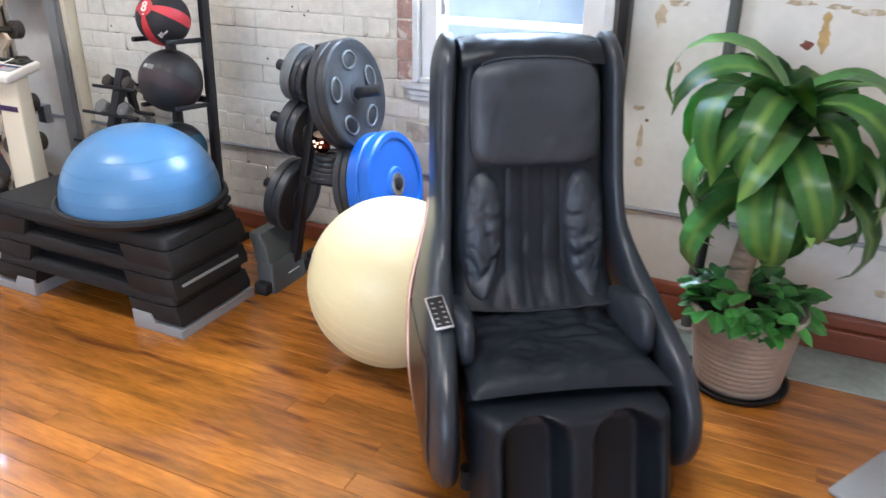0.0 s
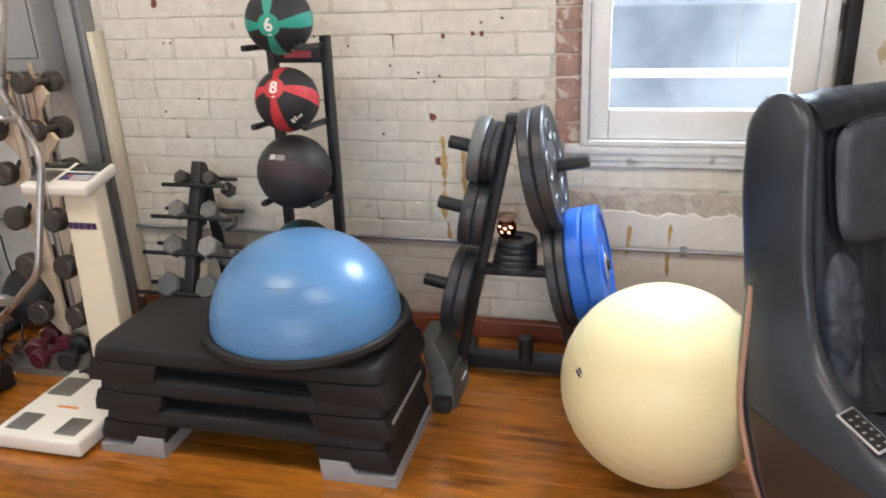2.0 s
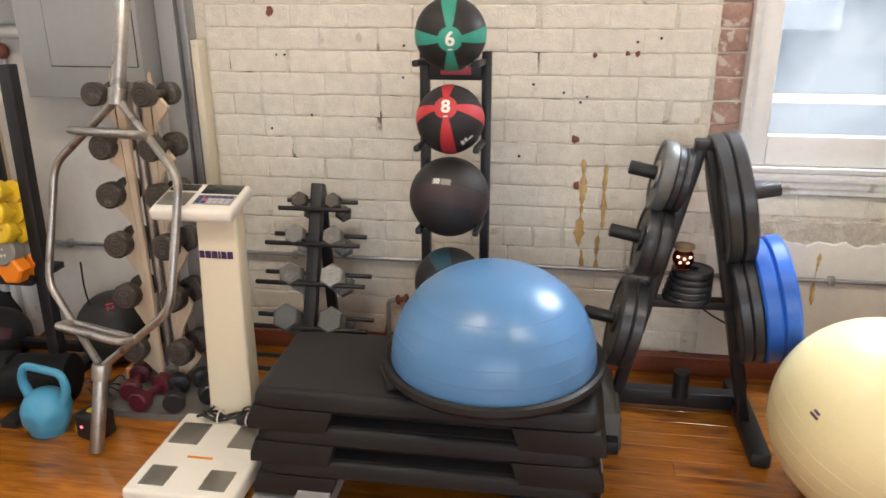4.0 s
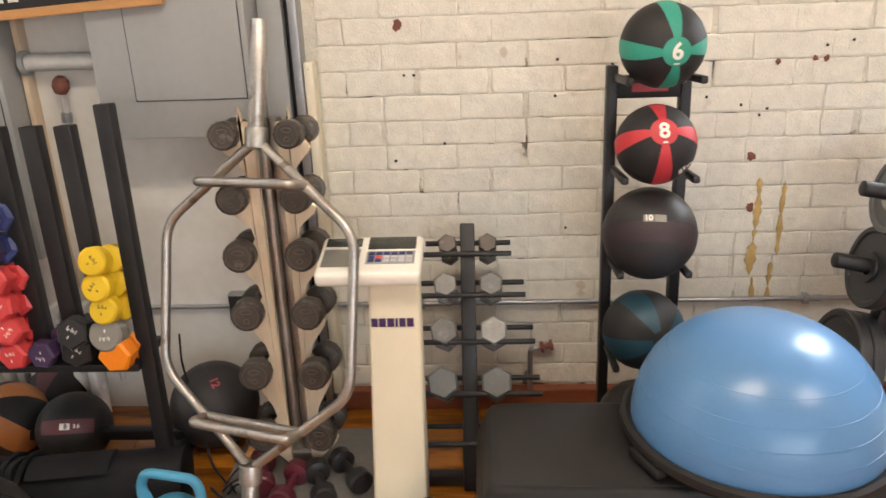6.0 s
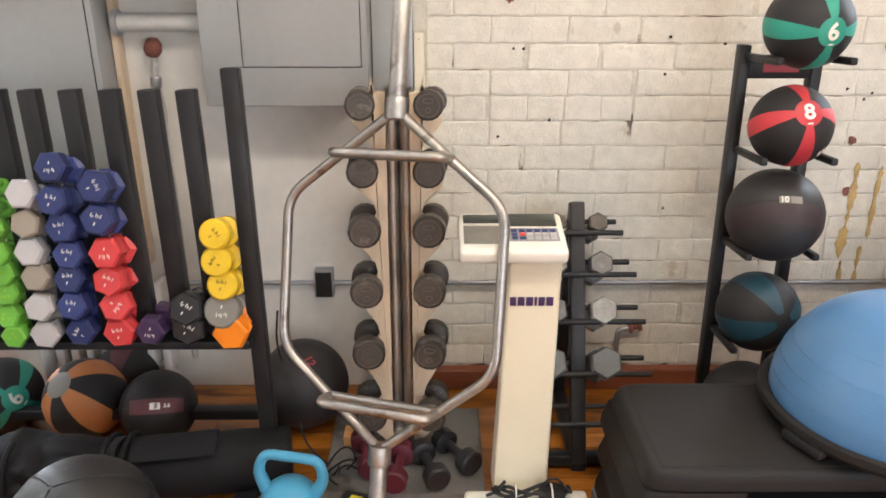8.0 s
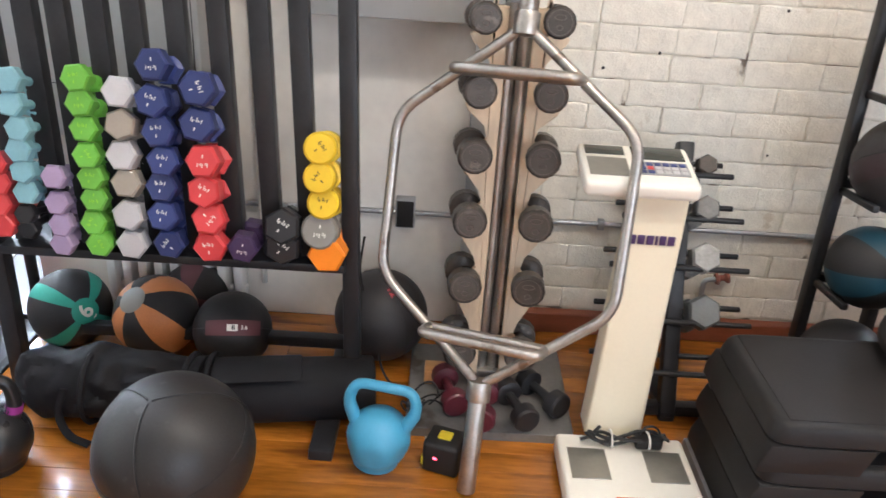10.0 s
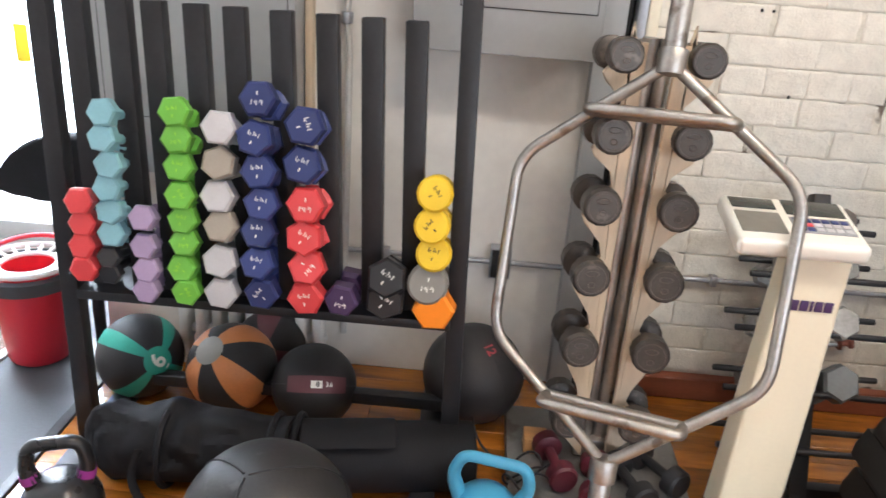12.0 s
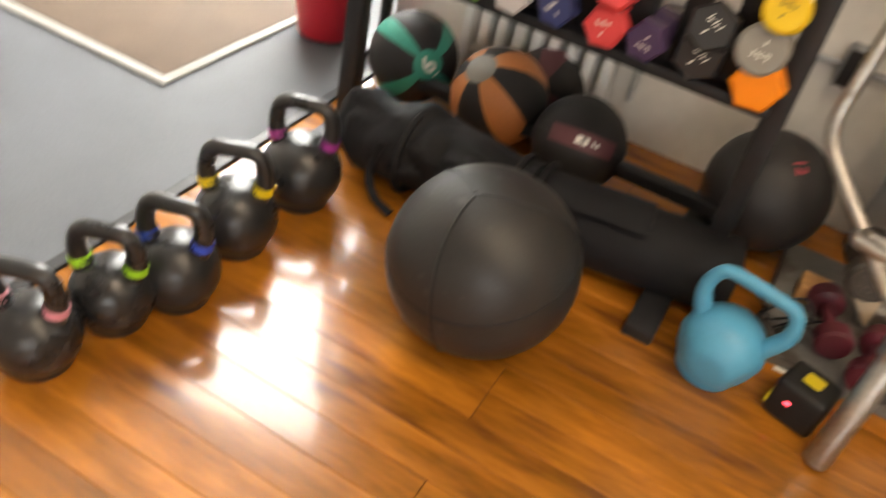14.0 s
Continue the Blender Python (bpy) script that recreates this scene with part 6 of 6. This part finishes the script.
def floor_bits():
    for x, y, a, mat in ((-3.975, 2.59, 14, "maroon_vinyl"), (-3.865, 2.52, -8, "maroon_vinyl"), (-3.765, 2.53, 20, "black_vinyl"), (-3.675, 2.60, 35, "black_vinyl")):
        hex_dumbbell(0.043, 0.19, ("dark maroon" if mat[0] == "m" else "black") + " vinyl dumbbell lying on the tower's base", pose(x, y, 0.076, 0, 0, a), mat, "loose dumbbells", mat, 16, mark=False)
    b = thing("laser_tool", "black and yellow tool box with a red light", "tool", pose(-3.985, 2.315, 0, 0, 0, -18))
    part("case", box(-0.055, 0.055, -0.05, 0.05, 0, 0.105, 0.014, 3), "black_plastic", b)
    part("cap", box(-0.02, 0.02, -0.018, 0.018, 0.104, 0.112, 0.004), "tag_yellow", b, "yellow top panel")
    part("side_stripe", box(-0.058, -0.052, -0.045, 0.045, 0.02, 0.05, 0.002), "tag_yellow", b)
    part("indicator", box(-0.02, -0.008, -0.0525, -0.0495, 0.055, 0.062, 0.001), "led_red", b)
    c = thing("black_cable", "tangled thin black cable on the floor", "cable")
    for k, (x, y, r) in enumerate(((-4.06, 2.56, 0.05), (-4.02, 2.53, 0.04), (-4.09, 2.50, 0.035))):
        part("loop", tube([(x + r * math.cos(a), y + r * 0.8 * math.sin(a), 0.06 + 0.035 * math.sin(a * 1.5 + k)) for a in np.linspace(0, 6.0, 30)], 0.0035, 6), "dark_cable", c)
    part("tail", tube(rounded([(-4.28, 2.80, 0.50), (-4.30, 2.82, 0.36), (-4.25, 2.80, 0.2), (-4.2, 2.70, 0.03), (-4.08, 2.56, 0.03)], 0.06), 0.004, 6), "dark_cable", c)
    p = thing("paper_tag", "small white printed tag by the tower's base", "paper")
    part("sheet", box(-4.045, -4.01, 2.425, 2.465, 0.0, 0.002, 0.0004, m=None), "print_white", p)
    k = thing("wood_block", "small block of orange wood on the tower's base", "block")
    part("block", box(-4.06, -3.99, 2.66, 2.73, 0.038, 0.09, 0.004), "oak", k)


floor_bits()


def mop_bucket():
    t = thing("mop_bucket", "red mop bucket with white slotted wringer", "bucket", pose(-5.745, 3.02, 0) @ Matrix.Diagonal((0.9, 0.9, 1, 1)))
    part("pail", lathe([(0, 0.005), (0.105, 0.005), (0.112, 0.015), (0.145, 0.335), (0.138, 0.335), (0.106, 0.02), (0, 0.02)], 36), "bucket_red", t)
    part("rim", lathe([(0.145, 0.285), (0.168, 0.29), (0.172, 0.335), (0.160, 0.345), (0.146, 0.335)], 36), "bucket_grey", t, "dark plastic rim")
    part("spout", box(0.13, 0.24, -0.035, 0.035, 0.30, 0.335, 0.01), "bucket_grey", t)
    w = part("wringer", tube([(0.158 * math.cos(a), 0.158 * math.sin(a), 0.362) for a in np.linspace(0, 2 * math.pi, 40, endpoint=False)], 0.011, 8, closed=True), "wringer_white", t, "white slotted wringer ring")
    part("inner_ring", tube([(0.10 * math.cos(a), 0.10 * math.sin(a), 0.350) for a in np.linspace(0, 2 * math.pi, 36, endpoint=False)], 0.009, 8, closed=True), "wringer_white", w)
    for i in range(18):
        a = 2 * math.pi * i / 18
        part("slot_bar", rod((0.155 * math.cos(a), 0.155 * math.sin(a), 0.362), (0.10 * math.cos(a), 0.10 * math.sin(a), 0.350), 0.007, 8), "wringer_white", w)
    part("basket", lathe([(0.098, 0.345), (0.085, 0.24), (0, 0.235), (0, 0.23), (0.09, 0.235), (0.103, 0.345)], 30), "bucket_red", t)
    part("lip", tube([(0.158 * math.cos(a), 0.158 * math.sin(a), 0.378 + 0.02 * math.sin(a)) for a in np.linspace(0.3, 2.8, 24)], 0.009, 8), "bucket_red", t)


mop_bucket()


def bench_pad():
    t = thing("machine_seat", "dark grey padded seat back on a post behind the rack", "seat", pose(-5.62, 3.06, 0))
    part("pad", outline(smooth_loop([(-0.20, 0.60), (-0.16, 0.70), (-0.06, 0.78), (0.12, 0.80), (0.16, 0.72), (0.14, 0.58), (0.0, 0.575)], 3), -0.035, 0.035, 0.015, m=pose(0, 0, 0, 0, 0, -90)), "canvas", t)
    part("post", rod((0.08, 0, 0.0), (0.08, 0, 0.60), 0.02, 12), "black_paint", t)
    part("base", rod((0.08, 0, 0.0), (0.08, 0, 0.02), 0.08, 20), "black_paint", t)


bench_pad()


def signs():
    for x, z, w, h in ((-6.132, 0.945, 0.060, 0.15), (-7.16, 0.62, 0.10, 0.22)):
        t = thing("door_sign", "small yellow sign by the entrance door", "sign")
        part("board", box(x - w / 2, x + w / 2, 3.80, 3.806, z - h / 2, z + h / 2, 0.002), "tag_yellow", t)
    p = thing("wall_poster", "small red and white card behind the rack", "card")
    part("card", box(-5.30, -5.19, 2.80, 2.803, 0.36, 0.48, 0.001), "print_white", p)
    part("print", box(-5.255, -5.20, 2.797, 2.7995, 0.38, 0.46, 0.0005), "print_red", p)


signs()


def ceiling_lights():
    for x, y in ((-3.3, 1.0), (-0.6, 0.6)):
        t = thing("ceiling_light", "long white fluorescent ceiling light", "lamp", group="ceiling lights")
        part("housing", box(x - 0.65, x + 0.65, y - 0.09, y + 0.09, 3.54, TOP - 0.002, 0.01), "white_paint", t)
        part("diffuser", box(x - 0.62, x + 0.62, y - 0.07, y + 0.07, 3.50, 3.538, 0.01), "tube_glow", t)


ceiling_lights()


# ---- floorboards and bricks ----
def floorboards():
    parent = bpy.data.objects["floor"]
    rnd = random.Random(2)
    protos = {}

    def proto(length):
        if length not in protos:
            data = mesh_object("plank", box(-length / 2 + 0.0007, length / 2 - 0.0007, -0.0419, 0.0419, -0.021, 0, 0.0009, 1), "floorboard", parent, smooth=False)
            protos[length] = data
            return data
        return None

    y, row = 0.10, 0
    while y < 3.06:
        x = -5.455 + 0.0
        first = rnd.choice((0.9, 1.4, 2.0))
        lengths, left = [], EAST - 0.002 - x
        lengths.append(first)
        while sum(lengths) < left:
            lengths.append(rnd.choice((1.6, 2.0, 2.4)))
        over = sum(lengths) - left
        if lengths[-1] - over > 0.3:
            lengths[-1] = round(lengths[-1] - over, 3)
        else:
            lengths.pop()
            lengths[-1] = round(left - sum(lengths[:-1]), 3)
        for l in lengths:
            o = proto(l)
            m = pose(x + l / 2, y + 0.042, rnd.uniform(-0.0008, 0))
            if o is None:
                share(protos[l], "plank", parent, m)
            else:
                o.matrix_basis = m
            x += l
        y += 0.0845
        row += 1
    rest = bmesh.new()
    yy = 0.10
    while yy > SOUTH + 0.1:
        yy -= 0.0845
        box(-5.455, EAST - 0.002, yy + 0.0005, yy + 0.0835, -0.021, 0, bm=rest)
    tagged(part("planks", rest, "floorboard", parent, smooth=False), kind="stuff")


def bricks():
    parent = bpy.data.objects["wall_north"]
    rnd = random.Random(4)
    pitch, course, proud = 0.256, 0.0895, 0.0034

    def brick_bm(w, h, seed):
        """One hand-made brick under thick paint: a wavering outline, a rounded arris and an uneven face."""
        bm = bmesh.new()
        nx, nz = max(3, int(w / 0.036)), 3
        rim = [(-0.5 + i / nx, -0.5) for i in range(nx)] + [(0.5, -0.5 + i / nz) for i in range(nz)]
        rim += [(0.5 - i / nx, 0.5) for i in range(nx)] + [(-0.5, 0.5 - i / nz) for i in range(nz)]
        rings = []
        for inset, y in ((0.0, 0.004), (0.0004, -proud * 0.6), (0.0024, -proud), (0.009, -proud - 0.0003)):
            ring = []
            for u, v in rim:
                k = Vector((u * w * 34 + seed * 7.3, v * h * 34, seed))
                corner = 0.0022 if abs(u) == 0.5 and abs(v) == 0.5 else 0.0
                ring.append(bm.verts.new((u * (w - 2 * inset - corner) + noise.noise(k) * 0.0042, y + (noise.noise(k * 0.7 + Vector((9, 0, 0))) * 0.0022 if y < 0 else 0), v * (h - 2 * inset - corner) + noise.noise(k + Vector((0, 5, 0))) * 0.0042)))
            rings.append(ring)
        k = len(rim)
        for a, b in zip(rings, rings[1:]):
            for i in range(k):
                bm.faces.new((a[i], a[(i + 1) % k], b[(i + 1) % k], b[i]))
        bm.faces.new(rings[-1])
        bmesh.ops.recalc_face_normals(bm, faces=bm.faces)
        return bm

    kinds = {}

    def lay(x0, x1, zc):
        w = round(x1 - x0 - 0.003, 2) + rnd.choice((0.003, 0.003, 0.002, 0.0))
        s = rnd.randrange(4)
        key = (w, s)
        m = Matrix.Translation(((x0 + x1) / 2, WALL_Y - rnd.uniform(0, 0.0025), zc)) @ pose(0, 0, 0, 0, rnd.uniform(-0.25, 0.25), 0)
        if key in kinds:
            share(kinds[key], "brick", parent, m)
        else:
            kinds[key] = mesh_object("brick", brick_bm(w, course - 0.0014, s + w), "brick", parent, m)

    for i in range(22):
        z = 0.90 + 0.0895 * (i + 0.5)
        w = rnd.uniform(0.100, 0.109)
        mesh_object("brick", brick_bm(w, course - rnd.uniform(0.003, 0.008), i + 0.5), "bare_brick", parent, Matrix.Translation((-1.733 + w / 2, WALL_Y - rnd.uniform(-0.001, 0.006), z)))
    rest = bmesh.new()
    row, z = 0, 0.09 + course / 2
    while z < TOP:
        left, right = -3.778, (-1.735 if z > 0.90 else -1.70 if z > 0.80 else -0.702)
        x = left - (0.128 if row % 2 else 0.0) - 0.03
        last = left
        while x < right - 0.02:
            a, b = max(x, left, last), min(x + (0.128 if row % 6 == 5 else pitch), right)
            if b - a > 0.03:
                if z < 0.70 and b > -1.60:
                    pass
                elif z < 1.80:
                    if 0 < a - left and b < right:
                        b = round(b + rnd.uniform(-0.02, 0.02), 2)
                    lay(round(a, 3), round(b, 3), z)
                else:
                    box(a + 0.002, b - 0.002, WALL_Y - 0.007, WALL_Y + 0.004, z - course / 2 + 0.0025, z + course / 2 - 0.0025, bm=rest)
            last = b
            x += 0.128 if row % 6 == 5 else pitch
        z += course
        row += 1
    tagged(part("bricks", rest, "brick", parent, smooth=False), kind="stuff")


def broken_render():
    """Below the window: crumbled bed joints over a skim coat whose upper edge has fallen away."""
    parent = bpy.data.objects["wall_north"]
    left, right = -1.69, -0.702
    n = 60
    for name, base, rough, y, mat, seed in (("bare_band", 0.700, 0.022, 3.1505, "raw_mortar", 3.0), ("skim_coat", 0.612, 0.040, 3.1445, "plaster", 9.0)):
        bm = bmesh.new()
        rows = []
        for i in range(n + 1):
            x = left + (right - left) * i / n
            top = base + rough * (noise.noise(Vector((x * 5, seed, 0))) + 0.45 * noise.noise(Vector((x * 21, seed, 0))))
            start = left + 0.05 * noise.noise(Vector((0, seed, x * 3)))
            rows.append([bm.verts.new((max(x, start), y, z)) for z in (0.088, 0.088 + (top - 0.088) * 0.5, top - 0.006)] + [bm.verts.new((x, y + 0.004, top)), bm.verts.new((x, 3.156, top + 0.001))])
        for a, b in zip(rows, rows[1:]):
            for k in range(4):
                bm.faces.new((a[k], b[k], b[k + 1], a[k + 1]))
        part(name, bm, mat, parent, {"raw_mortar": "crumbling bare mortar", "plaster": "patchy skim coat"}[mat], smooth=False)


floorboards()
bricks()
broken_render()
